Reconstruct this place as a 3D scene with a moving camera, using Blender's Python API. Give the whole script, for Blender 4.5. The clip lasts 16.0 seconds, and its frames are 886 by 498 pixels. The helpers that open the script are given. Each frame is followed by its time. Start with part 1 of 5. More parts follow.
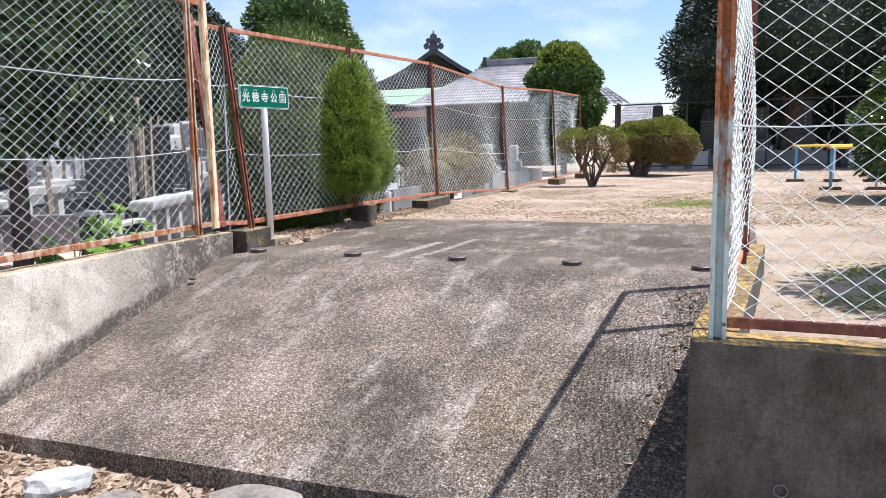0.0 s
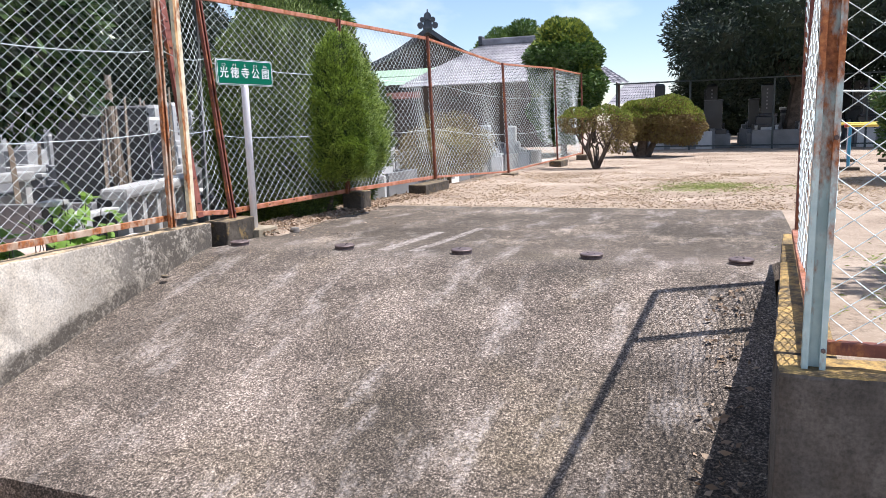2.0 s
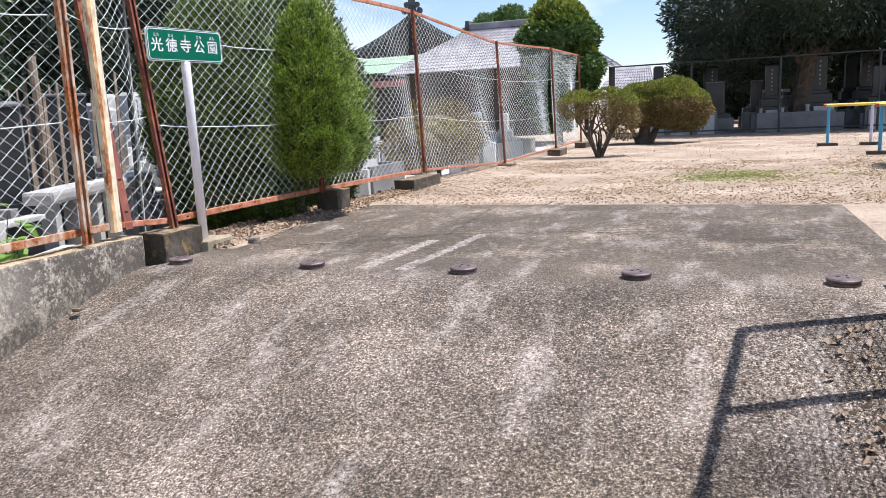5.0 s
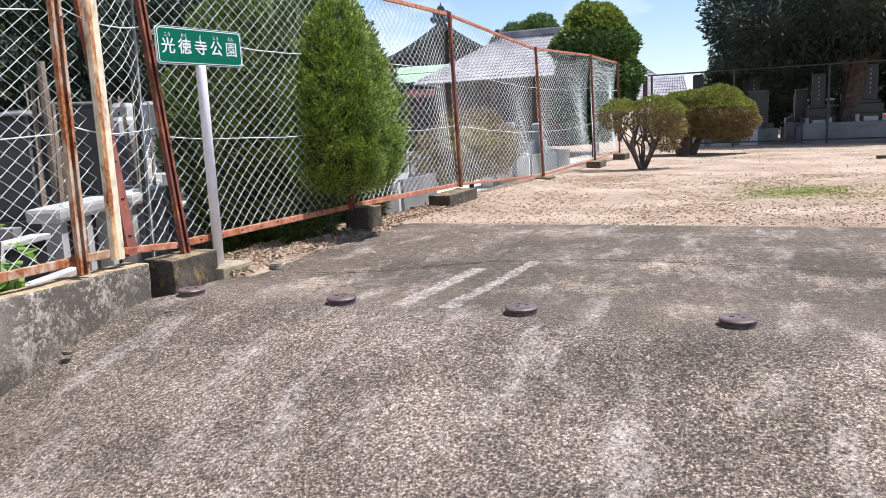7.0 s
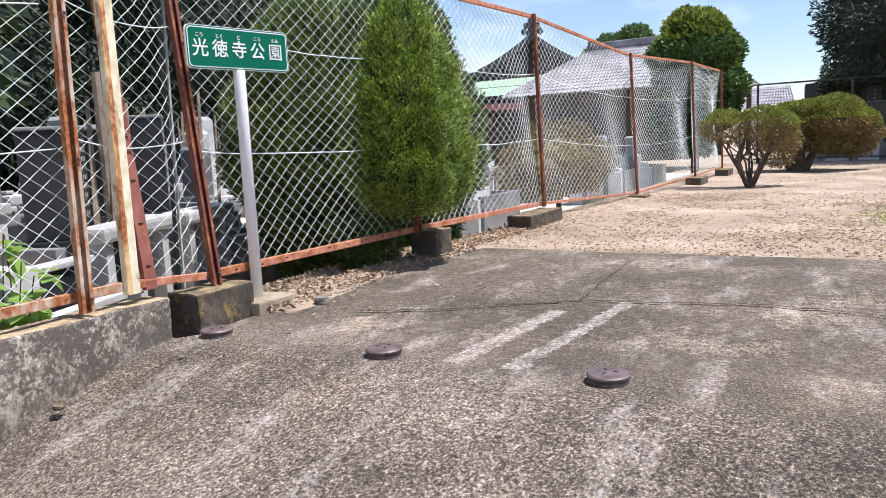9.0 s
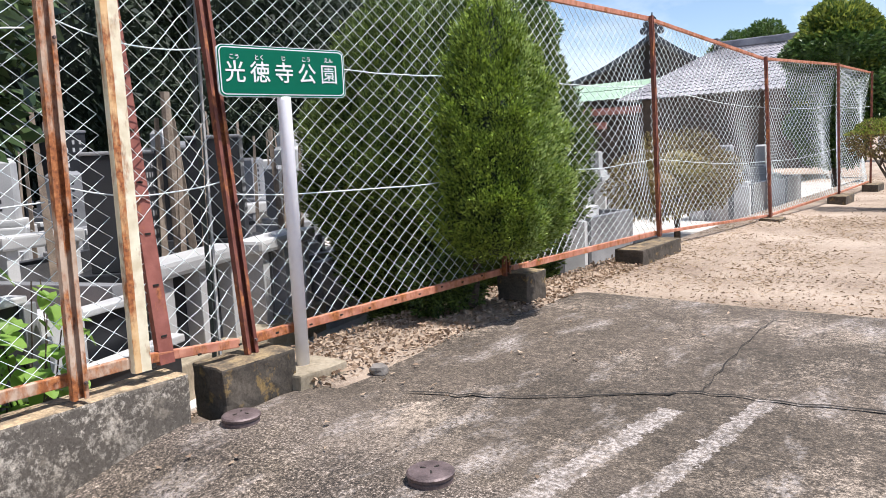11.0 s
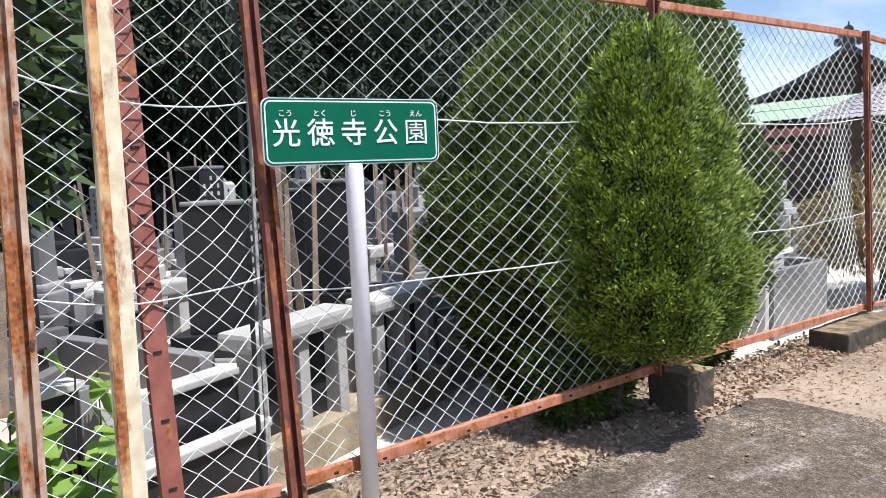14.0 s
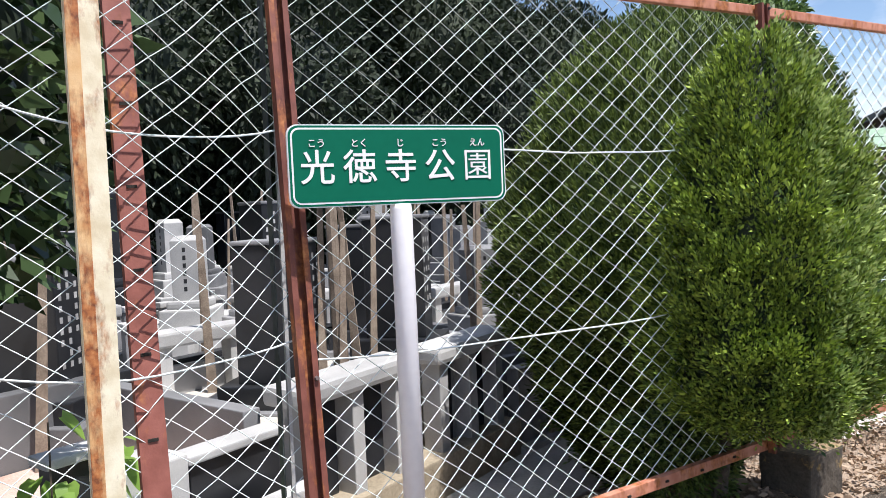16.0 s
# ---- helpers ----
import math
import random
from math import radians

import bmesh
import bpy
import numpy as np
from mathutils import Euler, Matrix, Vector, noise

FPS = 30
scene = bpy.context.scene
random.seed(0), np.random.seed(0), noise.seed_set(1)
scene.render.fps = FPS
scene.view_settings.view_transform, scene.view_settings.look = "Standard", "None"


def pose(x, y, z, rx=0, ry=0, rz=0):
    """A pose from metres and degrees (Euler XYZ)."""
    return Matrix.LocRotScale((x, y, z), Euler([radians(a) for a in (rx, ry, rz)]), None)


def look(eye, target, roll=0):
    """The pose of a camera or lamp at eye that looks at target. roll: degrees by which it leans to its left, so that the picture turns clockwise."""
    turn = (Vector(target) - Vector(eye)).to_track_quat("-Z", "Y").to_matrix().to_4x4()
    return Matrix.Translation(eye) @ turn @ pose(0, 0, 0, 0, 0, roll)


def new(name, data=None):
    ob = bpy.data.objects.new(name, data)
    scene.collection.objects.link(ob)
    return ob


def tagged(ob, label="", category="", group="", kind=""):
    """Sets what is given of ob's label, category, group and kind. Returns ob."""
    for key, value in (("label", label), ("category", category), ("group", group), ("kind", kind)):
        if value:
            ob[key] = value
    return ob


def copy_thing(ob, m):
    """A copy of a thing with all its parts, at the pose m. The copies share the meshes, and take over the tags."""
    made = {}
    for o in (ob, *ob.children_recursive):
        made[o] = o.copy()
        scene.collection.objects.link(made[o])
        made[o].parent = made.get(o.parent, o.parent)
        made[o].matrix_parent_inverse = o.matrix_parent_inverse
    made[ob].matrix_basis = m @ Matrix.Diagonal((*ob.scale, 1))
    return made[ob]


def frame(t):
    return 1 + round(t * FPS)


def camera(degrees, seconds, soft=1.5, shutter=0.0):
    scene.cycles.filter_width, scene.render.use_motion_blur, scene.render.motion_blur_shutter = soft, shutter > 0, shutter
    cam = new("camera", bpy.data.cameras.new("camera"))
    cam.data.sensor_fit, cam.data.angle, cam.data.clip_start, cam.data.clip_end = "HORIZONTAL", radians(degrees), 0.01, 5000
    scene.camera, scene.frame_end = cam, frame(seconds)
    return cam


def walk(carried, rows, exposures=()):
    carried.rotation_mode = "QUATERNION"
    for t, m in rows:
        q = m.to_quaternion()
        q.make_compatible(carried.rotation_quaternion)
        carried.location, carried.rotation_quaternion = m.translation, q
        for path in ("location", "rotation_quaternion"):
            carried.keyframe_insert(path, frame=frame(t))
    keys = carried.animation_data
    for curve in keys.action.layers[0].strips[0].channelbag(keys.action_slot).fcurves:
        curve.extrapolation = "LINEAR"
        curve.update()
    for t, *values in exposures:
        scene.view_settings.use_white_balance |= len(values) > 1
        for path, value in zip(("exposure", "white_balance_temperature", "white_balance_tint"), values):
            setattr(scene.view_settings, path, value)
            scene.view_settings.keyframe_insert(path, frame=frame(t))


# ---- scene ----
cam = camera(62.1, 16.0, soft=0.85)
PATH = [
    (0, (0.247, 0.523, 0.966), (-0.493, 2.359, 0.682), -1.3),
    (0.5, (0.203, 0.665, 0.961), (-0.535, 2.5, 0.662), -1.4),
    (1, (0.143, 0.802, 0.944), (-0.593, 2.636, 0.632), -1.5),
    (1.5, (0.039, 0.98, 0.936), (-0.694, 2.813, 0.613), -1.7),
    (2, (-0.052, 1.121, 0.943), (-0.778, 2.955, 0.612), -1.7),
    (2.5, (-0.153, 1.298, 0.921), (-0.87, 3.134, 0.582), -1.8),
    (3, (-0.243, 1.477, 0.909), (-0.952, 3.315, 0.568), -1.9),
    (3.2, (-0.279, 1.543, 0.902), (-0.988, 3.383, 0.566), -1.8),
    (5.3, (-0.626, 2.388, 0.882), (-1.322, 4.229, 0.523), -2.7),
    (5.5, (-0.675, 2.434, 0.868), (-1.361, 4.28, 0.524), -2.3),
    (6, (-0.736, 2.582, 0.89), (-1.438, 4.423, 0.548), -2.3),
    (6.5, (-0.828, 2.752, 0.883), (-1.556, 4.584, 0.546), -2.5),
    (7, (-0.922, 2.891, 0.899), (-1.683, 4.711, 0.57), -2.6),
    (7.5, (-0.988, 3.048, 0.907), (-1.797, 4.849, 0.587), -2.6),
    (8, (-1.031, 3.229, 0.897), (-1.891, 5.008, 0.59), -2.6),
    (8.5, (-1.069, 3.447, 0.92), (-1.99, 5.198, 0.625), -2.6),
    (9, (-1.133, 3.645, 0.888), (-2.111, 5.366, 0.607), -2.7),
    (9.2, (-1.159, 3.721, 0.879), (-2.163, 5.429, 0.603), -2.8),
    (11.3, (-1.473, 4.537, 1.077), (-2.735, 6.066, 0.813), -2.5),
    (11.5, (-1.512, 4.59, 1.078), (-2.794, 6.103, 0.814), -2.4),
    (12, (-1.62, 4.731, 1.13), (-2.957, 6.196, 0.874), -2.5),
    (12.5, (-1.717, 4.875, 1.194), (-3.115, 6.285, 0.951), -2.5),
    (13, (-1.801, 5.02, 1.209), (-3.244, 6.384, 0.965), -2.2),
    (13.5, (-1.865, 5.204, 1.266), (-3.361, 6.513, 1.049), -2.2),
    (14, (-1.927, 5.329, 1.29), (-3.47, 6.585, 1.092), -2.3),
    (14.5, (-2.053, 5.454, 1.31), (-3.634, 6.664, 1.12), -2.0),
    (15, (-2.155, 5.515, 1.33), (-3.761, 6.697, 1.179), -2.4),
    (15.5, (-2.225, 5.593, 1.343), (-3.87, 6.722, 1.203), -2.1),
    (16, (-2.31, 5.661, 1.321), (-3.972, 6.768, 1.216), -2.5),
]
walk(cam, [(t, look(eye, target, roll)) for t, eye, target, roll in PATH], [(0, 0.72, 6080, 15), (16, 0.65, 6230, 14)])

# ---------------------------------------------------------------- world and sun
SUN_WAY = Vector((0.38, 0.125, 1.0)).normalized()
world = bpy.data.worlds.new("sky")
scene.world = world
world.use_nodes = True
wt = world.node_tree
wt.nodes.clear()
w_out = wt.nodes.new("ShaderNodeOutputWorld")
w_bg = wt.nodes.new("ShaderNodeBackground")
w_sky = wt.nodes.new("ShaderNodeTexSky")
w_sky.sky_type = "NISHITA"
w_sky.sun_disc = False
w_sky.sun_elevation = math.asin(SUN_WAY.z)
w_sky.sun_rotation = math.atan2(SUN_WAY.x, SUN_WAY.y)
w_sky.air_density, w_sky.dust_density, w_sky.ozone_density = 1.0, 0.3, 1.6
w_co = wt.nodes.new("ShaderNodeTexCoord")
w_map = wt.nodes.new("ShaderNodeMapping")
w_map.inputs["Scale"].default_value = (1.5, 1.5, 3.2)
w_map.inputs["Location"].default_value = (0.35, 0.1, 0.2)
w_noise = wt.nodes.new("ShaderNodeTexNoise")
w_noise.inputs["Scale"].default_value = 1.7
w_noise.inputs["Detail"].default_value = 7.0
w_noise.inputs["Roughness"].default_value = 0.55
w_ramp = wt.nodes.new("ShaderNodeValToRGB")
w_ramp.color_ramp.elements[0].position = 0.48
w_ramp.color_ramp.elements[1].position = 0.70
w_mix = wt.nodes.new("ShaderNodeMix")
w_mix.data_type = "RGBA"
w_mix.inputs["B"].default_value = (7.6, 7.9, 8.4, 1)
wt.links.new(w_co.outputs["Generated"], w_map.inputs["Vector"])
wt.links.new(w_map.outputs["Vector"], w_noise.inputs["Vector"])
wt.links.new(w_noise.outputs["Fac"], w_ramp.inputs["Fac"])
wt.links.new(w_ramp.outputs["Color"], w_mix.inputs["Factor"])
wt.links.new(w_sky.outputs["Color"], w_mix.inputs["A"])
wt.links.new(w_mix.outputs["Result"], w_bg.inputs["Color"])
wt.links.new(w_bg.outputs["Background"], w_out.inputs["Surface"])
w_bg.inputs["Strength"].default_value = 0.10

sun_data = bpy.data.lights.new("sun", "SUN")
sun_data.energy = 4.6
sun_data.angle = radians(0.53)
sun_data.color = (1.0, 0.955, 0.88)
sun = new("sun", sun_data)
sun.matrix_world = look(SUN_WAY * 60, (0, 0, 0))


# ---------------------------------------------------------------- materials
def node(nt, kind, **values):
    n = nt.nodes.new(kind)
    for key, value in values.items():
        n.inputs[key].default_value = value
    return n


def noise_of(nt, vec, scale, detail=4.0, rough=0.55):
    n = node(nt, "ShaderNodeTexNoise", Scale=scale, Detail=detail, Roughness=rough)
    nt.links.new(vec, n.inputs["Vector"])
    return n.outputs["Fac"]


def ramp_of(nt, fac, stops):
    r = nt.nodes.new("ShaderNodeValToRGB")
    els = r.color_ramp.elements
    while len(els) < len(stops):
        els.new(0.5)
    for e, (p, c) in zip(els, stops):
        e.position = p
        e.color = (*c, 1) if len(c) == 3 else c
    nt.links.new(fac, r.inputs["Fac"])
    return r.outputs["Color"]


def mix_of(nt, fac, a, b, mode="MIX"):
    m = nt.nodes.new("ShaderNodeMix")
    m.data_type, m.blend_type = "RGBA", mode
    for key, v in (("Factor", fac), ("A", a), ("B", b)):
        if isinstance(v, (int, float)):
            m.inputs[key].default_value = v
        elif isinstance(v, tuple):
            m.inputs[key].default_value = (*v, 1)
        else:
            nt.links.new(v, m.inputs[key])
    return m.outputs["Result"]


def math_of(nt, op, a, b=0.0, clamp=False):
    m = nt.nodes.new("ShaderNodeMath")
    m.operation, m.use_clamp = op, clamp
    for i, v in enumerate((a, b)):
        if isinstance(v, (int, float)):
            m.inputs[i].default_value = v
        else:
            nt.links.new(v, m.inputs[i])
    return m.outputs["Value"]


def start(name, rough=0.8, metal=0.0):
    m = bpy.data.materials.new(name)
    m.use_nodes = True
    nt = m.node_tree
    bsdf = nt.nodes["Principled BSDF"]
    bsdf.inputs["Roughness"].default_value = rough
    bsdf.inputs["Metallic"].default_value = metal
    geo = nt.nodes.new("ShaderNodeNewGeometry")
    return m, nt, bsdf, geo.outputs["Position"]


def finish(nt, bsdf, color, height=None, strength=0.3, distance=0.01):
    nt.links.new(color, bsdf.inputs["Base Color"])
    if height is not None:
        b = node(nt, "ShaderNodeBump", Strength=strength, Distance=distance)
        nt.links.new(height, b.inputs["Height"])
        nt.links.new(b.outputs["Normal"], bsdf.inputs["Normal"])


def plain(name, dark, light, rough=0.7, metal=0.0, grain=60.0, stain=3.0, bump=0.15, island=0.0):
    """A surface of two tones: broad stains and fine grain."""
    m, nt, bsdf, pos = start(name, rough, metal)
    big = noise_of(nt, pos, stain, 5)
    small = noise_of(nt, pos, grain, 3)
    fac = math_of(nt, "ADD", math_of(nt, "MULTIPLY", big, 0.65), math_of(nt, "MULTIPLY", small, 0.35))
    col = ramp_of(nt, fac, [(0.36, dark), (0.64, light)])
    if island:
        info = nt.nodes.new("ShaderNodeObjectInfo")
        v = math_of(nt, "ADD", math_of(nt, "MULTIPLY", info.outputs["Random"], island), 1 - island / 2)
        hsv = node(nt, "ShaderNodeHueSaturation")
        nt.links.new(v, hsv.inputs["Value"])
        nt.links.new(col, hsv.inputs["Color"])
        col = hsv.outputs["Color"]
    finish(nt, bsdf, col, small, bump, 0.004)
    return m


def leaf_material(name, dark, light, rough=0.5, thin=0.35, patch=1.5):
    m, nt, bsdf, pos = start(name, rough)
    geo = nt.nodes.new("ShaderNodeNewGeometry")
    big = noise_of(nt, pos, patch, 3)
    fac = math_of(nt, "ADD", math_of(nt, "MULTIPLY", geo.outputs["Random Per Island"], 0.5), math_of(nt, "MULTIPLY", big, 0.5))
    col = ramp_of(nt, fac, [(0.25, dark), (0.75, light)])
    nt.links.new(col, bsdf.inputs["Base Color"])
    tr = nt.nodes.new("ShaderNodeBsdfTranslucent")
    nt.links.new(col, tr.inputs["Color"])
    mx = nt.nodes.new("ShaderNodeMixShader")
    mx.inputs["Fac"].default_value = thin
    out = nt.nodes["Material Output"]
    nt.links.new(bsdf.outputs["BSDF"], mx.inputs[1])
    nt.links.new(tr.outputs["BSDF"], mx.inputs[2])
    nt.links.new(mx.outputs["Shader"], out.inputs["Surface"])
    return m


def ramp_concrete():
    """Exposed-aggregate concrete, scraped pale in streaks along the slope; smoother and darker on the level."""
    m, nt, bsdf, pos = start("ramp_concrete", 0.9)
    sep = nt.nodes.new("ShaderNodeSeparateXYZ")
    nt.links.new(pos, sep.inputs["Vector"])
    px, py = sep.outputs["X"], sep.outputs["Y"]
    fine = noise_of(nt, pos, 85, 6, 0.85)
    broad = noise_of(nt, pos, 1.25, 9, 0.66)
    mid = noise_of(nt, pos, 26, 6, 0.8)
    peb = math_of(nt, "ADD", math_of(nt, "ADD", math_of(nt, "MULTIPLY", fine, 0.72), math_of(nt, "MULTIPLY", mid, 0.18)), math_of(nt, "MULTIPLY", broad, 0.14))
    rough_col = ramp_of(nt, peb, [(0.46, (0.019, 0.015, 0.012)), (0.507, (0.085, 0.069, 0.056)), (0.556, (0.215, 0.176, 0.147)), (0.622, (0.66, 0.58, 0.52))])
    moss = ramp_of(nt, noise_of(nt, pos, 0.9, 6, 0.6), [(0.5, (1, 1, 1)), (0.66, (0.90, 0.885, 0.78))])
    rough_col = mix_of(nt, 1.0, rough_col, moss, "MULTIPLY")
    grain = math_of(nt, "ADD", math_of(nt, "MULTIPLY", noise_of(nt, pos, 80, 7, 0.85), 0.6), math_of(nt, "MULTIPLY", noise_of(nt, pos, 21, 7, 0.85), 0.4))
    patch = math_of(nt, "ADD", noise_of(nt, pos, 1.3, 12, 0.7), math_of(nt, "MULTIPLY", math_of(nt, "SUBTRACT", grain, 0.5), 1.1))
    base = ramp_of(nt, grain, [(0.42, (0.022, 0.018, 0.014)), (0.50, (0.080, 0.064, 0.049)), (0.60, (0.24, 0.197, 0.155))])
    worn_col = ramp_of(nt, grain, [(0.42, (0.13, 0.106, 0.084)), (0.58, (0.47, 0.395, 0.325))])
    smooth_col = mix_of(nt, ramp_of(nt, patch, [(0.54, (0, 0, 0)), (0.70, (1, 1, 1))]), base, worn_col)
    edge = math_of(nt, "ADD", py, math_of(nt, "MULTIPLY", noise_of(nt, pos, 2.5, 5), 0.6))
    level = ramp_of(nt, math_of(nt, "MULTIPLY", math_of(nt, "SUBTRACT", edge, 6.35), 1.6, True), [(0.0, (0, 0, 0)), (1.0, (1, 1, 1))])
    col = mix_of(nt, level, rough_col, smooth_col)
    # broad dark staining, heavier on the level part
    stain = ramp_of(nt, noise_of(nt, pos, 0.75, 9, 0.68), [(0.38, (0.68, 0.655, 0.60)), (0.57, (1.22, 1.18, 1.13))])
    col = mix_of(nt, 1.0, col, stain, "MULTIPLY")
    # pale scrapes drawn out along the way of the slope
    turn = nt.nodes.new("ShaderNodeMapping")
    turn.inputs["Rotation"].default_value = (0, 0, radians(-8))
    turn.inputs["Scale"].default_value = (4.2, 1.5, 1.0)
    nt.links.new(pos, turn.inputs["Vector"])
    streak = ramp_of(nt, noise_of(nt, turn.outputs["Vector"], 1.0, 7, 0.68), [(0.53, (0, 0, 0)), (0.72, (1, 1, 1))])
    speck = ramp_of(nt, noise_of(nt, pos, 48, 7, 0.8), [(0.44, (0, 0, 0)), (0.56, (1, 1, 1))])
    fac = math_of(nt, "MULTIPLY", math_of(nt, "MULTIPLY", streak, speck), 0.85)
    # two long scrape marks on the level part
    for x0, slope, half, y0, y1 in ((-2.31, 0.10, 0.05, 6.2, 7.5), (-2.57, 0.09, 0.06, 6.2, 7.2)):
        mid = math_of(nt, "ADD", math_of(nt, "MULTIPLY", math_of(nt, "SUBTRACT", py, 6.2), slope), x0)
        off = math_of(nt, "ABSOLUTE", math_of(nt, "SUBTRACT", px, mid))
        ins = math_of(nt, "MULTIPLY", math_of(nt, "LESS_THAN", math_of(nt, "ADD", off, math_of(nt, "MULTIPLY", noise_of(nt, pos, 14, 7, 0.75), 0.16)), half + 0.07), math_of(nt, "LESS_THAN", py, y1))
        ins = math_of(nt, "MULTIPLY", ins, math_of(nt, "GREATER_THAN", py, y0))
        worn = ramp_of(nt, noise_of(nt, turn.outputs["Vector"], 3.0, 6, 0.7), [(0.33, (0, 0, 0)), (0.52, (1, 1, 1))])
        worn = math_of(nt, "MULTIPLY", worn, math_of(nt, "MAXIMUM", speck, 0.22))
        fac = math_of(nt, "MAXIMUM", fac, math_of(nt, "MULTIPLY", math_of(nt, "MULTIPLY", ins, worn), 0.72))
    col = mix_of(nt, fac, col, (0.56, 0.50, 0.46))
    h = math_of(nt, "ADD", math_of(nt, "MULTIPLY", peb, math_of(nt, "SUBTRACT", 1.0, math_of(nt, "MULTIPLY", level, 0.85))), noise_of(nt, pos, 120, 2))
    finish(nt, bsdf, col, h, 0.75, 0.008)
    return m


def weathered_wall(name, dark, light, moss, drips=0.45, end=None, crusts=((0.12, 0.095, 0.065), (0.34, 0.25, 0.15), (0.58, 0.43, 0.25))):
    m, nt, bsdf, pos = start(name, 0.9)
    run = nt.nodes.new("ShaderNodeMapping")
    run.inputs["Scale"].default_value = (3.0, 3.0, 1.0)
    nt.links.new(pos, run.inputs["Vector"])
    base = ramp_of(nt, noise_of(nt, pos, 2.5, 9, 0.68), [(0.35, dark), (0.6, light)])
    drip = ramp_of(nt, noise_of(nt, run.outputs["Vector"], 2.2, 9, 0.75), [(0.48, (0, 0, 0)), (0.68, (1, 1, 1))])
    fac = math_of(nt, "MULTIPLY", drip, drips)
    if end is not None:
        sep = nt.nodes.new("ShaderNodeSeparateXYZ")
        nt.links.new(pos, sep.inputs["Vector"])
        far = math_of(nt, "MULTIPLY", math_of(nt, "SUBTRACT", sep.outputs["Y"], end), 1.0, True)
        lump = ramp_of(nt, math_of(nt, "ADD", math_of(nt, "MULTIPLY", noise_of(nt, pos, 5, 8, 0.75), 0.5), math_of(nt, "MULTIPLY", noise_of(nt, pos, 38, 7, 0.85), 0.5)), [(0.40, (0, 0, 0)), (0.50, (1, 1, 1))])
        fac = math_of(nt, "MAXIMUM", fac, math_of(nt, "MULTIPLY", math_of(nt, "MULTIPLY", far, lump), 0.90))
        # crust of moss that clings along the foot of the slope
        foot = math_of(nt, "SUBTRACT", sep.outputs["Z"], math_of(nt, "SUBTRACT", math_of(nt, "MULTIPLY", sep.outputs["Y"], 0.275), 1.597))
        foot = math_of(nt, "SUBTRACT", math_of(nt, "MULTIPLY", noise_of(nt, pos, 6, 8, 0.8), 0.25), foot)
        foot = math_of(nt, "MULTIPLY", foot, 12.0, True)
        fac = math_of(nt, "MAXIMUM", fac, math_of(nt, "MULTIPLY", foot, math_of(nt, "ADD", math_of(nt, "MULTIPLY", lump, 0.55), 0.35)))
    col = mix_of(nt, fac, base, (0.042, 0.032, 0.023))
    spot = ramp_of(nt, noise_of(nt, pos, 9, 6, 0.7), [(0.58, (0, 0, 0)), (0.66, (1, 1, 1))])
    col = mix_of(nt, math_of(nt, "MULTIPLY", spot, 0.55), col, moss)
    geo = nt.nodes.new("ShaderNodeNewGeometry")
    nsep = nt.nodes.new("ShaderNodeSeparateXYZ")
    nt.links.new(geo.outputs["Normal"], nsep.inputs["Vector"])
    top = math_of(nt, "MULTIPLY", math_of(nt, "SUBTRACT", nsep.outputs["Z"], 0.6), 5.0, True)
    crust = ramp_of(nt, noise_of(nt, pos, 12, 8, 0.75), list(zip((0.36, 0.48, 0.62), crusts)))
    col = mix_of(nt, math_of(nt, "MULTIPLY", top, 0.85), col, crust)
    pit = ramp_of(nt, noise_of(nt, pos, 70, 4, 0.7), [(0.3, (0.6, 0.6, 0.6)), (0.6, (1.15, 1.15, 1.15))])
    col = mix_of(nt, 1.0, col, pit, "MULTIPLY")
    finish(nt, bsdf, col, noise_of(nt, pos, 60, 6, 0.72), 0.4, 0.006)
    return m


def dirt():
    m, nt, bsdf, pos = start("dry_dirt", 0.95)
    big = ramp_of(nt, noise_of(nt, pos, 0.9, 7, 0.62), [(0.34, (0.27, 0.20, 0.145)), (0.5, (0.38, 0.295, 0.22)), (0.66, (0.47, 0.375, 0.29))])
    bits = ramp_of(nt, noise_of(nt, pos, 24, 8, 0.8), [(0.47, (0, 0, 0)), (0.60, (1, 1, 1))])
    patch = ramp_of(nt, noise_of(nt, pos, 1.7, 5, 0.6), [(0.42, (0, 0, 0)), (0.6, (1, 1, 1))])
    col = mix_of(nt, math_of(nt, "MULTIPLY", math_of(nt, "MULTIPLY", bits, patch), 0.7), big, (0.11, 0.075, 0.05))
    pale = ramp_of(nt, noise_of(nt, pos, 38, 7, 0.8), [(0.53, (0, 0, 0)), (0.63, (1, 1, 1))])
    col = mix_of(nt, math_of(nt, "MULTIPLY", pale, 0.55), col, (0.54, 0.44, 0.34))
    finish(nt, bsdf, col, noise_of(nt, pos, 25, 7, 0.75), 0.8, 0.025)
    return m


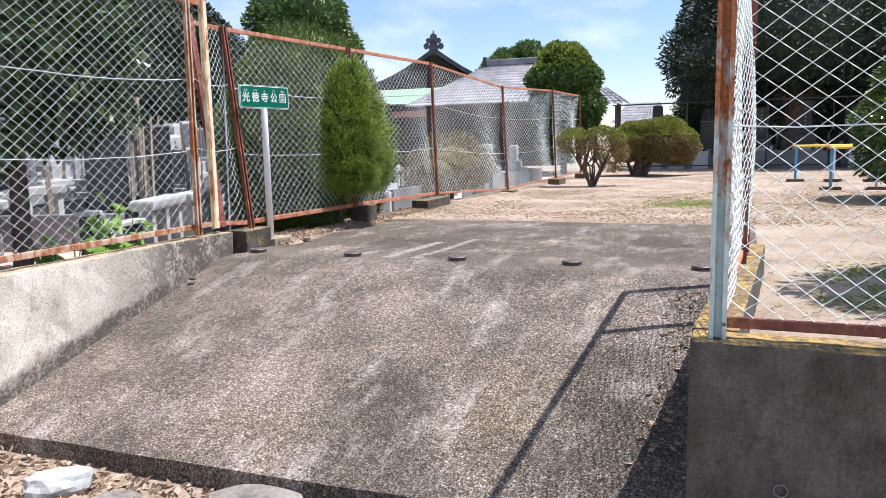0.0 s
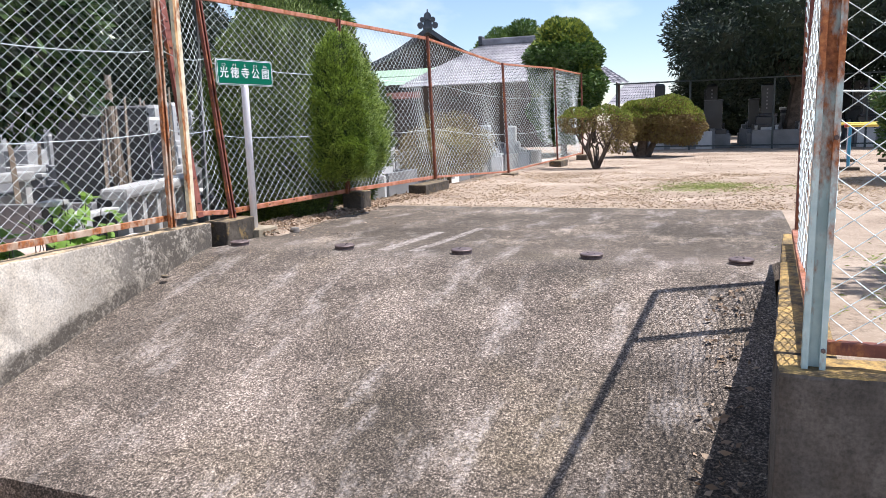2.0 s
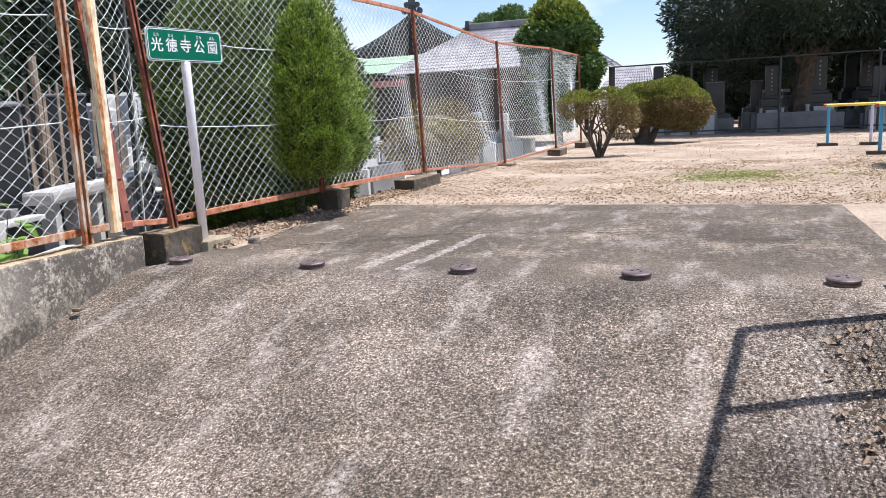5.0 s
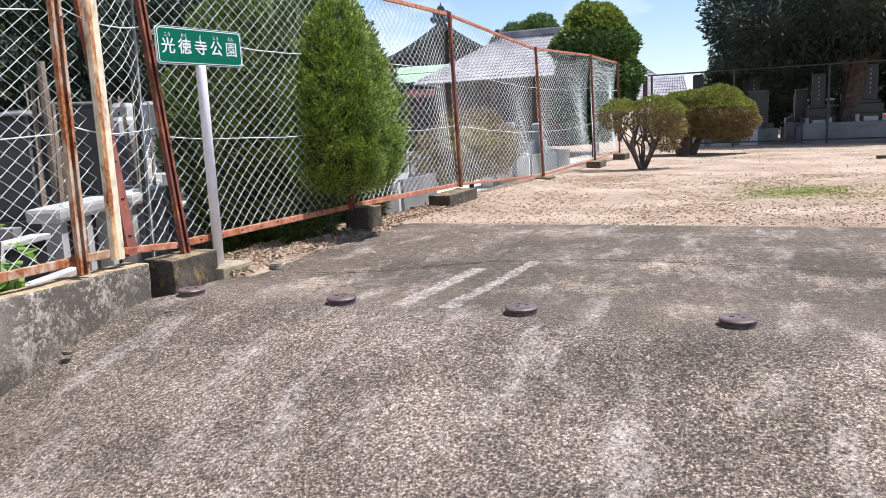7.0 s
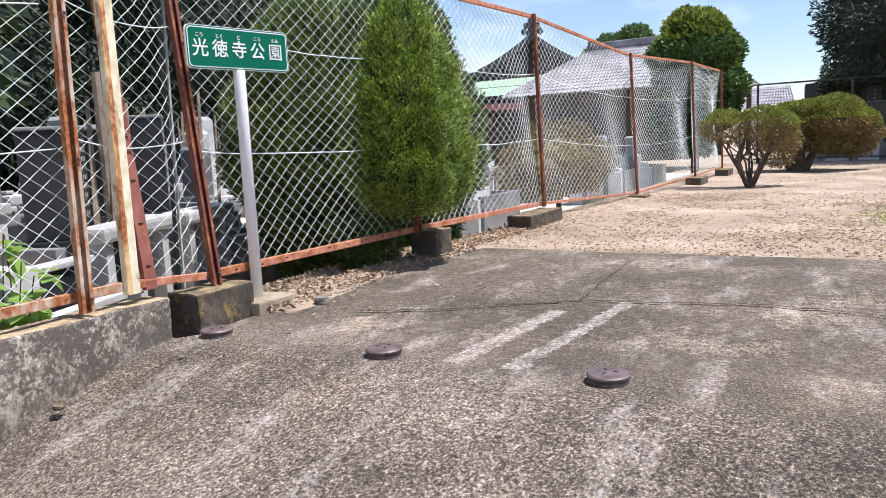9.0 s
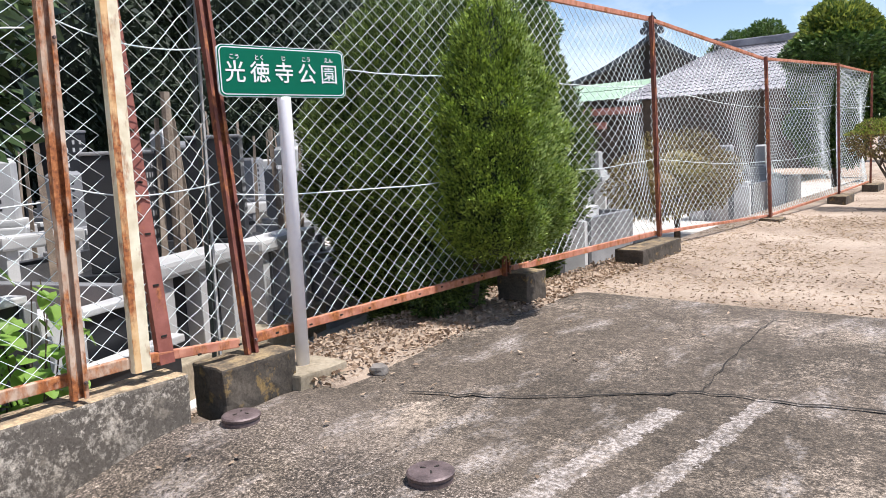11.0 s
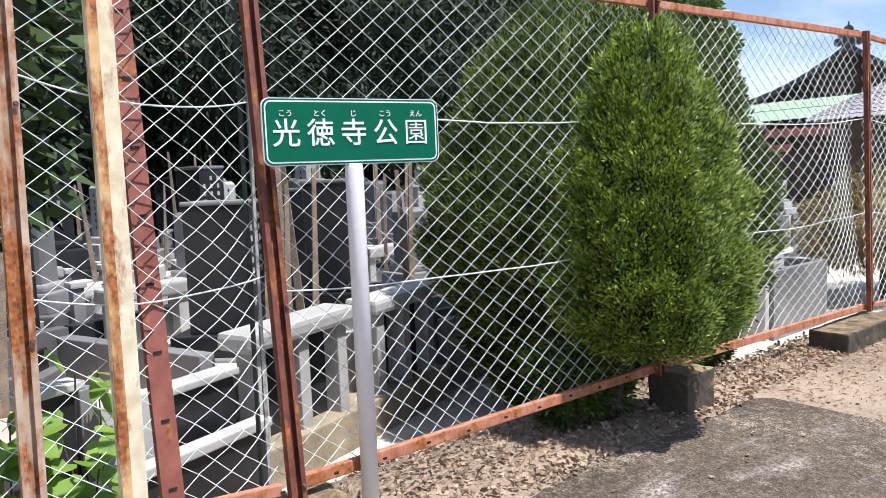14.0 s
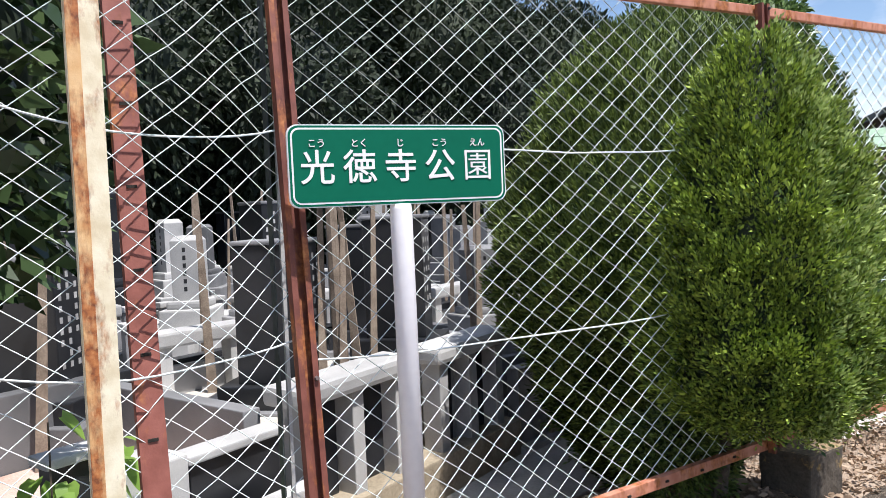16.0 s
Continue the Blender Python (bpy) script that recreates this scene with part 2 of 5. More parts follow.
def rusty(name, paint_dark, paint_light, amount=0.5, rise=0.0):
    m, nt, bsdf, pos = start(name, 0.65)
    paint = ramp_of(nt, noise_of(nt, pos, 14, 4), [(0.35, paint_dark), (0.65, paint_light)])
    rust = ramp_of(nt, noise_of(nt, pos, 60, 5), [(0.3, (0.14, 0.042, 0.016)), (0.55, (0.38, 0.13, 0.04)), (0.75, (0.55, 0.24, 0.08))])
    run = nt.nodes.new("ShaderNodeMapping")
    run.inputs["Scale"].default_value = (10, 10, 4.0)
    nt.links.new(pos, run.inputs["Vector"])
    spread = noise_of(nt, run.outputs["Vector"], 1.4, 6, 0.65)
    if rise:
        sep = nt.nodes.new("ShaderNodeSeparateXYZ")
        nt.links.new(pos, sep.inputs["Vector"])
        spread = math_of(nt, "ADD", spread, math_of(nt, "MULTIPLY", math_of(nt, "SUBTRACT", sep.outputs["Z"], 0.75), rise))
    where = ramp_of(nt, spread, [(0.56 - 0.25 * amount, (0, 0, 0)), (0.70 - 0.25 * amount, (1, 1, 1))])
    finish(nt, bsdf, mix_of(nt, where, paint, rust), noise_of(nt, pos, 160, 4), 0.3, 0.002)
    return m


def roof_tile(name, dark, light, pitch):
    m, nt, bsdf, pos = start(name, 0.55)
    finish(nt, bsdf, ramp_of(nt, noise_of(nt, pos, 1.6, 6, 0.6), [(0.35, dark), (0.65, light)]), noise_of(nt, pos, 6, 4), 0.3, 0.02)
    return m


M_RAMP = ramp_concrete()
M_DIRT = dirt()
M_WALL_L = weathered_wall("pale_wall_concrete", (0.54, 0.47, 0.375), (0.82, 0.745, 0.635), (0.30, 0.255, 0.20), 0.42, 4.3)
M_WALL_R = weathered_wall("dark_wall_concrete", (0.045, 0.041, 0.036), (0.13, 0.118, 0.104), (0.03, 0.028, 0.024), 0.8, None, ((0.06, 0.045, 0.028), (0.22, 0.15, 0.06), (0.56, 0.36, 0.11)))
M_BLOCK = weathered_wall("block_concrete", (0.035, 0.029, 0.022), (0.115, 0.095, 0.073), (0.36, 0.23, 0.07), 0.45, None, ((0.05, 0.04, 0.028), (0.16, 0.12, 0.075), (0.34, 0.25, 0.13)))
M_POST_RED = rusty("red_brown_paint", (0.12, 0.034, 0.024), (0.20, 0.065, 0.045), 0.22)
M_SLOT = rusty("flat_red_primer", (0.20, 0.062, 0.045), (0.30, 0.105, 0.08), 0.06)
M_RAIL_RED = rusty("faded_red_rail_paint", (0.42, 0.16, 0.10), (0.58, 0.27, 0.18), 0.35)
M_POST_CREAM = rusty("cream_paint_with_rust", (0.64, 0.55, 0.37), (0.82, 0.76, 0.58), 0.12)
M_RUST = rusty("orange_rust", (0.60, 0.34, 0.14), (0.72, 0.50, 0.26), 0.5)
M_POST_BLUE = rusty("pale_blue_paint_with_rust", (0.40, 0.54, 0.54), (0.55, 0.68, 0.66), 0.45, 0.22)
M_POST_TAN = rusty("tan_galvanised_with_rust", (0.42, 0.29, 0.20), (0.60, 0.46, 0.35), 0.5)
M_WIRE = plain("pale_coated_wire", (0.55, 0.64, 0.64), (0.76, 0.82, 0.82), 0.5, 0.0, 200, 8, 0.1)
M_IRON = plain("brown_cast_iron", (0.085, 0.062, 0.06), (0.20, 0.15, 0.145), 0.55, 0.3, 150, 20, 0.3)
M_SIGN = plain("green_enamel", (0.0015, 0.118, 0.068), (0.002, 0.135, 0.078), 0.6, 0, 30, 2, 0.02)
M_SIGN.node_tree.nodes["Principled BSDF"].inputs["Specular IOR Level"].default_value = 0.12
M_WHITE = plain("white_enamel", (0.76, 0.77, 0.78), (0.84, 0.85, 0.86), 0.4, 0, 30, 2, 0.02)
M_POLE = plain("white_painted_pole", (0.80, 0.79, 0.83), (0.88, 0.87, 0.90), 0.4, 0, 40, 4, 0.05)
M_GRANITE = plain("grey_granite", (0.13, 0.135, 0.14), (0.27, 0.27, 0.275), 0.4, 0, 220, 2, 0.1, 0.7)
M_GRANITE_D = plain("black_granite", (0.012, 0.013, 0.015), (0.035, 0.037, 0.042), 0.3, 0, 220, 2, 0.03, 0.4)
M_GRANITE_P = plain("pale_granite", (0.34, 0.34, 0.335), (0.55, 0.545, 0.53), 0.6, 0, 200, 2, 0.1, 0.3)
M_GRANITE_M = plain("mid_grey_granite", (0.20, 0.20, 0.20), (0.36, 0.355, 0.345), 0.55, 0, 200, 3, 0.15, 0.3)
M_BEIGE = plain("beige_concrete", (0.20, 0.165, 0.11), (0.40, 0.34, 0.25), 0.9, 0, 50, 4, 0.4)
M_WOOD = plain("grey_weathered_wood", (0.16, 0.12, 0.09), (0.36, 0.29, 0.22), 0.85, 0, 90, 8, 0.4)
M_BARK = plain("bark", (0.05, 0.036, 0.026), (0.15, 0.115, 0.09), 0.95, 0, 40, 9, 0.9)
M_STONE = plain("rough_stone", (0.13, 0.115, 0.10), (0.30, 0.27, 0.24), 0.9, 0, 40, 5, 0.6, 0.3)
M_TILE = roof_tile("grey_roof_tile", (0.19, 0.185, 0.20), (0.37, 0.355, 0.375), 0.3)
M_TILE_D = roof_tile("dark_roof_tile", (0.04, 0.043, 0.05), (0.10, 0.105, 0.12), 0.3)
M_GREENROOF = plain("pale_green_sheet_roof", (0.24, 0.37, 0.25), (0.34, 0.46, 0.33), 0.5, 0, 20, 1, 0.1)
M_DARKWOOD = plain("dark_stained_timber", (0.035, 0.026, 0.02), (0.09, 0.065, 0.05), 0.75, 0, 30, 2, 0.2)
M_REDBAND = plain("faded_red_fascia", (0.30, 0.11, 0.085), (0.45, 0.20, 0.16), 0.7, 0, 20, 2, 0.1)
M_PLASTER = plain("pale_plaster", (0.50, 0.48, 0.44), (0.66, 0.64, 0.60), 0.85, 0, 20, 1, 0.1)
M_PINK = plain("pink_gravel", (0.36, 0.24, 0.19), (0.62, 0.47, 0.40), 0.95, 0, 70, 3, 0.6)
M_GRAVEL = plain("pale_cemetery_gravel", (0.36, 0.33, 0.29), (0.62, 0.58, 0.52), 0.95, 0, 55, 2, 0.7)
M_FARFENCE = plain("dark_green_fence_paint", (0.03, 0.04, 0.04), (0.07, 0.085, 0.08), 0.6, 0, 60, 5, 0.1)
M_CRACK = plain("crack_filling", (0.012, 0.010, 0.008), (0.03, 0.025, 0.02), 0.95, 0, 80, 8, 0.3)
M_YELLOW = plain("yellow_paint", (0.70, 0.50, 0.06), (0.82, 0.63, 0.12), 0.45, 0, 50, 6, 0.1)
M_BLUE = plain("blue_paint", (0.05, 0.28, 0.48), (0.09, 0.38, 0.58), 0.45, 0, 50, 6, 0.1)
M_LILAC = plain("pale_lilac_paint", (0.55, 0.52, 0.62), (0.68, 0.66, 0.74), 0.5, 0, 50, 6, 0.1)
M_REDPAINT = plain("red_paint", (0.42, 0.05, 0.04), (0.55, 0.10, 0.08), 0.5, 0, 50, 6, 0.1)
L_CONIFER = leaf_material("bright_conifer_foliage", (0.020, 0.055, 0.008), (0.37, 0.50, 0.065), 0.65, 0.12, 20)
# paler copy of the conifer leaf, for the side that the sun strikes
L_CONIFER_LIT = leaf_material("lit_side_conifer_foliage", (0.15, 0.25, 0.05), (0.60, 0.72, 0.26), 0.6, 0.18, 20)
L_DOME = leaf_material("deep_conifer_foliage", (0.02, 0.045, 0.011), (0.19, 0.26, 0.05), 0.65, 0.15, 5)
L_CAMELLIA = leaf_material("glossy_dark_leaves", (0.014, 0.034, 0.013), (0.10, 0.15, 0.06), 0.2, 0.2, 2)
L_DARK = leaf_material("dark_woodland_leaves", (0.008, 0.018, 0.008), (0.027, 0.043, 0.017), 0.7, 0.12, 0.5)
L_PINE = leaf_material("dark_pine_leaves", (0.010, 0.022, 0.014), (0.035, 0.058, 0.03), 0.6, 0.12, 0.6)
L_AZALEA = leaf_material("brown_and_olive_leaves", (0.14, 0.085, 0.045), (0.24, 0.20, 0.06), 0.7, 0.3, 2.5)
L_LIME = leaf_material("lime_topped_leaves", (0.10, 0.15, 0.02), (0.34, 0.38, 0.07), 0.5, 0.35, 1.2)
L_HOLLY = leaf_material("hedge_leaves", (0.035, 0.08, 0.02), (0.13, 0.21, 0.05), 0.35, 0.25, 1.2)
L_VINE = leaf_material("fresh_vine_leaves", (0.18, 0.33, 0.05), (0.42, 0.60, 0.14), 0.45, 0.45, 5)
L_LITTER = leaf_material("dry_leaf_litter", (0.22, 0.15, 0.10), (0.50, 0.38, 0.27), 0.9, 0.1, 3)
L_GRASS = leaf_material("short_grass", (0.16, 0.20, 0.05), (0.36, 0.40, 0.12), 0.7, 0.3, 2)
L_DRY = leaf_material("dry_grass_bits", (0.24, 0.16, 0.09), (0.50, 0.38, 0.24), 0.9, 0.1, 2)


# ---------------------------------------------------------------- mesh helpers
def part(name, bm, material, parent=None, label="", smooth=False):
    me = bpy.data.meshes.new(name)
    bm.to_mesh(me)
    bm.free()
    me.materials.append(material)
    if smooth:
        me.shade_smooth()
    ob = new(name, me)
    if parent is not None:
        ob.parent = parent
    if label:
        ob["label"] = label
    return ob


def raw(name, verts, faces, material, parent=None):
    me = bpy.data.meshes.new(name)
    me.from_pydata([tuple(v) for v in verts], [], [tuple(f) for f in faces])
    me.materials.append(material)
    ob = new(name, me)
    if parent is not None:
        ob.parent = parent
    return ob


def thing(name, x, y, z, label, category, group="", turn=0.0):
    ob = new(name)
    ob.empty_display_size = 0.1
    ob.matrix_basis = pose(x, y, z, 0, 0, turn)
    return tagged(ob, label, category, group)


def add_box(bm, c, s, bevel=0.0, taper=1.0, rot=None):
    m = Matrix.Translation(c)
    if rot is not None:
        m = m @ rot
    made = bmesh.ops.create_cube(bm, size=1.0, matrix=Matrix.Identity(4))["verts"]
    for v in made:
        k = taper if v.co.z > 0 else 1.0
        v.co = m @ Vector((v.co.x * s[0] * k, v.co.y * s[1] * k, v.co.z * s[2]))
    if bevel > 0:
        edges = list({e for v in made for e in v.link_edges})
        bmesh.ops.bevel(bm, geom=edges, offset=bevel, segments=2, affect="EDGES", profile=0.6)
    return bm


def boxed(c, s, bevel=0.0, taper=1.0, rot=None):
    return add_box(bmesh.new(), c, s, bevel, taper, rot)


def add_tube(bm, p0, p1, r0, r1=None, seg=10, cap=True):
    p0, p1 = Vector(p0), Vector(p1)
    d = p1 - p0
    q = d.to_track_quat("Z", "Y").to_matrix().to_4x4()
    bmesh.ops.create_cone(bm, cap_ends=cap, segments=seg, radius1=r0, radius2=r0 if r1 is None else r1, depth=d.length,
                          matrix=Matrix.Translation((p0 + p1) / 2) @ q)
    return bm


def tube(p0, p1, r0, r1=None, seg=10):
    return add_tube(bmesh.new(), p0, p1, r0, r1, seg)


def rough_box(c, s, step=0.06, amp=0.006, seed=0):
    """A cast block with worn, uneven edges."""
    bm = boxed((0, 0, 0), s, 0.012)
    for axis in range(3):
        n = min(120, int(s[axis] / step))
        if n > 0:
            long = [e for e in bm.edges if abs(e.verts[0].co[axis] - e.verts[1].co[axis]) > s[axis] * 0.7]
            bmesh.ops.subdivide_edges(bm, edges=long, cuts=n, use_grid_fill=True)
    for v in bm.verts:
        q = v.co + Vector(c) + Vector((seed, 0, 0))
        edge = sum(1 for i in range(3) if abs(v.co[i]) > s[i] / 2 - 0.02)
        v.co += Vector(noise.noise_vector(q * 9)) * amp + Vector(noise.noise_vector(q * 25)) * amp * 0.6
        if edge > 1:
            v.co *= 1 - 0.012 * max(0.0, noise.noise(q * 14)) / max(0.3, v.co.length)
    bmesh.ops.translate(bm, verts=bm.verts, vec=Vector(c))
    return bm


def sweep(points, r, seg=5):
    """One tube through a row of points."""
    bm = bmesh.new()
    rings = []
    for i, p in enumerate(points):
        d = (points[min(i + 1, len(points) - 1)] - points[max(i - 1, 0)]).normalized()
        a = d.cross(Vector((0, 0, 1)))
        a = a.normalized() if a.length > 0.1 else Vector((1, 0, 0))
        c = a.cross(d)
        rings.append([bm.verts.new(p + (a * math.cos(2 * math.pi * k / seg) + c * math.sin(2 * math.pi * k / seg)) * r) for k in range(seg)])
    for x, y in zip(rings, rings[1:]):
        for k in range(seg):
            bm.faces.new((x[k], x[(k + 1) % seg], y[(k + 1) % seg], y[k]))
    return bm


def along(p0, p1, w, d, bevel=0.004):
    """A bar of section w (sideways) by d (upwards) from p0 to p1."""
    p0, p1 = Vector(p0), Vector(p1)
    way = (p1 - p0).normalized()
    side = way.cross(Vector((0, 0, 1)))
    side = Vector((1, 0, 0)) if side.length < 0.2 else side.normalized()
    up = side.cross(way)
    m = Matrix((side, way, up)).transposed().to_4x4()
    return boxed((p0 + p1) / 2, (w, (p1 - p0).length, d), bevel, 1.0, m)


def lathe(profile, seg=24):
    bm = bmesh.new()
    rings = []
    for r, z in profile:
        rings.append([bm.verts.new((r * math.cos(2 * math.pi * i / seg), r * math.sin(2 * math.pi * i / seg), z)) for i in range(seg)])
    for a, b in zip(rings, rings[1:]):
        for i in range(seg):
            bm.faces.new((a[i], a[(i + 1) % seg], b[(i + 1) % seg], b[i]))
    bm.faces.new(rings[-1])
    bm.faces.new(rings[0][::-1])
    return bm


def leaves(name, points, normals, length, width, material, parent, droop=0.3, jitter=0.8, seed=1, fold=0.25, face=None):
    """A cloud of small folded leaves, one at each point, roughly along its normal."""
    rng = np.random.default_rng(seed)
    p = np.asarray(points, float)
    n = np.asarray(normals, float) + rng.normal(0, jitter, p.shape) * 0.6
    n[:, 2] -= droop * rng.random(len(p))
    n /= np.linalg.norm(n, axis=1)[:, None] + 1e-9
    side = np.cross(n, rng.normal(0, 1, p.shape) if face is None else face + rng.normal(0, 0.4, p.shape))
    side /= np.linalg.norm(side, axis=1)[:, None] + 1e-9
    up = np.cross(side, n)
    size = rng.uniform(0.65, 1.3, len(p))[:, None]
    l, w = length * size, width * size
    a = p
    b = p + n * l * 0.5 + side * w * 0.5 + up * w * fold
    c = p + n * l
    d = p + n * l * 0.5 - side * w * 0.5 + up * w * fold
    verts = np.stack([a, b, c, d], 1).reshape(-1, 3)
    k = len(p)
    me = bpy.data.meshes.new(name)
    me.vertices.add(4 * k)
    me.vertices.foreach_set("co", verts.ravel())
    me.loops.add(4 * k)
    me.loops.foreach_set("vertex_index", np.arange(4 * k, dtype=np.int32))
    me.polygons.add(k)
    me.polygons.foreach_set("loop_start", np.arange(0, 4 * k, 4, dtype=np.int32))
    me.materials.append(material)
    me.update(calc_edges=True)
    me.validate()
    ob = new(name, me)
    if parent is not None:
        ob.parent = parent
    return ob


def shell(lobes, count, seed=1, depth=0.18, lump=0.12):
    """Points in the outer layer of a union of ellipsoids (x, y, z, rx, ry, rz), with lumps and gaps."""
    rng = np.random.default_rng(seed)
    lobes = np.asarray(lobes, float)
    area = lobes[:, 3] * lobes[:, 5] + lobes[:, 4] * lobes[:, 5]
    pick = rng.choice(len(lobes), count * 2, p=area / area.sum())
    u = rng.normal(0, 1, (count * 2, 3))
    u /= np.linalg.norm(u, axis=1)[:, None]
    lo = lobes[pick]
    wob = 1 + lump * (np.sin(u[:, 0] * 7 + pick) * np.sin(u[:, 1] * 6 + 2 * pick) + np.sin(u[:, 2] * 8 + pick)) * 0.6
    r = wob * (1 - depth * rng.random(count * 2) ** 1.5)
    pts = lo[:, :3] + u * lo[:, 3:] * r[:, None]
    keep = np.ones(len(pts), bool)
    for i, l in enumerate(lobes):
        inside = (((pts - l[:3]) / (l[3:] * 0.86)) ** 2).sum(1) < 1
        keep &= ~(inside & (pick != i))
    nor = u / lo[:, 3:]
    nor /= np.linalg.norm(nor, axis=1)[:, None]
    return pts[keep][:count], nor[keep][:count]


def core(lobes, material, parent, name="inner_crown", k=0.8):
    bm = bmesh.new()
    for x, y, z, rx, ry, rz in lobes:
        bmesh.ops.create_icosphere(bm, subdivisions=2, radius=1.0, matrix=Matrix.Translation((x, y, z)) @ Matrix.Diagonal((rx * k, ry * k, rz * k, 1)))
    for v in bm.verts:
        v.co += Vector(noise.noise_vector(v.co * 3.0)) * 0.06
    return part(name, bm, material, parent)


def ramp_z(y, x=-0.5):
    """Height of the concrete: the slope, eased into the level; its crest lies further back towards the west wall."""
    y -= 0.05 * max(0.0, -0.5 - x)
    if y > 5.97:
        return 0.0
    if y > 5.65:
        return -0.043 * ((5.97 - y) / 0.32) ** 2
    return -0.043 - 0.275 * (5.65 - y)


def profile_points(profile, count, seed, lump=0.06):
    """Points on a lumpy body of turning, its profile given as (height, radius)."""
    rng = np.random.default_rng(seed)
    zs = np.array([p[0] for p in profile])
    rs = np.array([p[1] for p in profile])
    z = rng.uniform(zs[0], zs[-1], count * 3)
    r = np.interp(z, zs, rs)
    keep = rng.random(len(z)) < (r + 0.04) / (rs.max() + 0.04)
    z, r = z[keep][:count], r[keep][:count]
    a = rng.uniform(0, 2 * math.pi, len(z))
    k = 1 + lump * (np.sin(5 * a + 9 * z) + 0.7 * np.sin(11 * a - 14 * z) + 0.5 * np.sin(3 * a + 23 * z))
    slope = np.gradient(rs, zs)
    nz = -np.interp(z, zs, slope)
    pts = np.stack([r * k * np.cos(a), r * k * np.sin(a), z], 1)
    bump = np.array([noise.noise(Vector(q) * 7.0) + 0.6 * noise.noise(Vector(q) * 14.0) for q in pts])
    grow = 1 + 0.075 * bump / np.maximum(0.35, r)
    pts[:, :2] *= grow[:, None]
    nor = np.stack([np.cos(a), np.sin(a), np.clip(nz, -0.6, 2.0)], 1)
    nor /= np.linalg.norm(nor, axis=1)[:, None]
    return pts, nor


def sprays(name, points, normals, per, reach, length, width, material, parent, seed, lift=0.8):
    """Upswept twigs of conifer, each a bunch of small scales fanned along its way."""
    rng = np.random.default_rng(seed)
    n = len(points)
    axis = normals + rng.normal(0, 0.35, (n, 3))
    axis[:, 2] += lift
    axis /= np.linalg.norm(axis, axis=1)[:, None]
    base = points - axis * reach * rng.uniform(0.3, 1.0, n)[:, None]
    t = rng.uniform(0, 1, (n, per))
    p = base[:, None, :] + axis[:, None, :] * (t * reach * 1.4)[:, :, None]
    spread = rng.normal(0, 1, (n, per, 3)) * (0.25 * reach * (1 - 0.55 * t))[:, :, None]
    p = (p + spread).reshape(-1, 3)
    d = (axis[:, None, :] + spread / reach * 1.6).reshape(-1, 3)
    face = np.repeat(normals, per, axis=0)
    return leaves(name, p, d, length, width, material, parent, 0.0, 0.25, seed + 1, 0.15, face)


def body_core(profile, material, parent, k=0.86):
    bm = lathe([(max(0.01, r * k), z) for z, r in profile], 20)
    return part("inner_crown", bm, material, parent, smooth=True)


# ---------------------------------------------------------------- ground
FENCE_X, WALL_FACE = -4.18, -4.10


def ground_z(x, y):
    lower = -0.80 + 0.02 * noise.noise(Vector((x * 1.3, y * 1.3, 0)))
    if x < -4.22:
        edge, wide = (5.6, 0.9) if y < 9.3 else (4.85, 0.4)
        return -0.65 + 0.63 * max(0.0, min(1.0, (x + edge) / wide)) * max(0.0, min(1.0, (y - 6.3) / 0.6))
    if x > 0.172 + 0.0645 * (y - 3.48):
        return (lower if y < 3.5 else -0.012 + 0.025 * noise.noise(Vector((x * 0.7, y * 0.7, 3)))) 
    if y < 6.6:
        return min(lower, -0.8)
    rise = -0.03 if (y < 9.25 and x > -3.95) else -0.012
    return rise + 0.02 * noise.noise(Vector((x * 0.9, y * 0.9, 3))) + (0.05 * max(0.0, 1 - abs(x + 4.25) / 0.7) if y > 6.5 else 0.0)


def build_ground():
    xs = [-900, -300, -120, -60, -35, -22, -14, -9, -6.5, -5.6, -5.4, -5.2, -5, -4.8, -4.6, -4.4, -4.26, -4.21] + [-4.1 + 0.2 * i for i in range(21)] + [0.15, 0.18, 0.21, 0.24, 0.27, 0.30, 0.33, 0.36] + [0.4 + 0.2 * i for i in range(23)] + [6, 8, 12, 20, 35, 60, 120, 300, 900]
    ys = [-900, -300, -100, -40, -15, -6, -3, -1.5] + [-0.5 + 0.2 * i for i in range(20)] + [3.49, 3.52] + [3.7 + 0.2 * i for i in range(110)] + [26, 28, 32, 40, 60, 120, 300, 900]
    verts = [(x, y, ground_z(x, y)) for y in ys for x in xs]
    w = len(xs)
    faces = [(j * w + i, j * w + i + 1, (j + 1) * w + i + 1, (j + 1) * w + i) for j in range(len(ys) - 1) for i in range(w - 1)]
    ob = raw("ground", verts, faces, M_DIRT)
    ob.data.shade_smooth()
    tagged(ob, "dry tan dirt ground with scattered leaf bits", "ground", kind="structure")


build_ground()


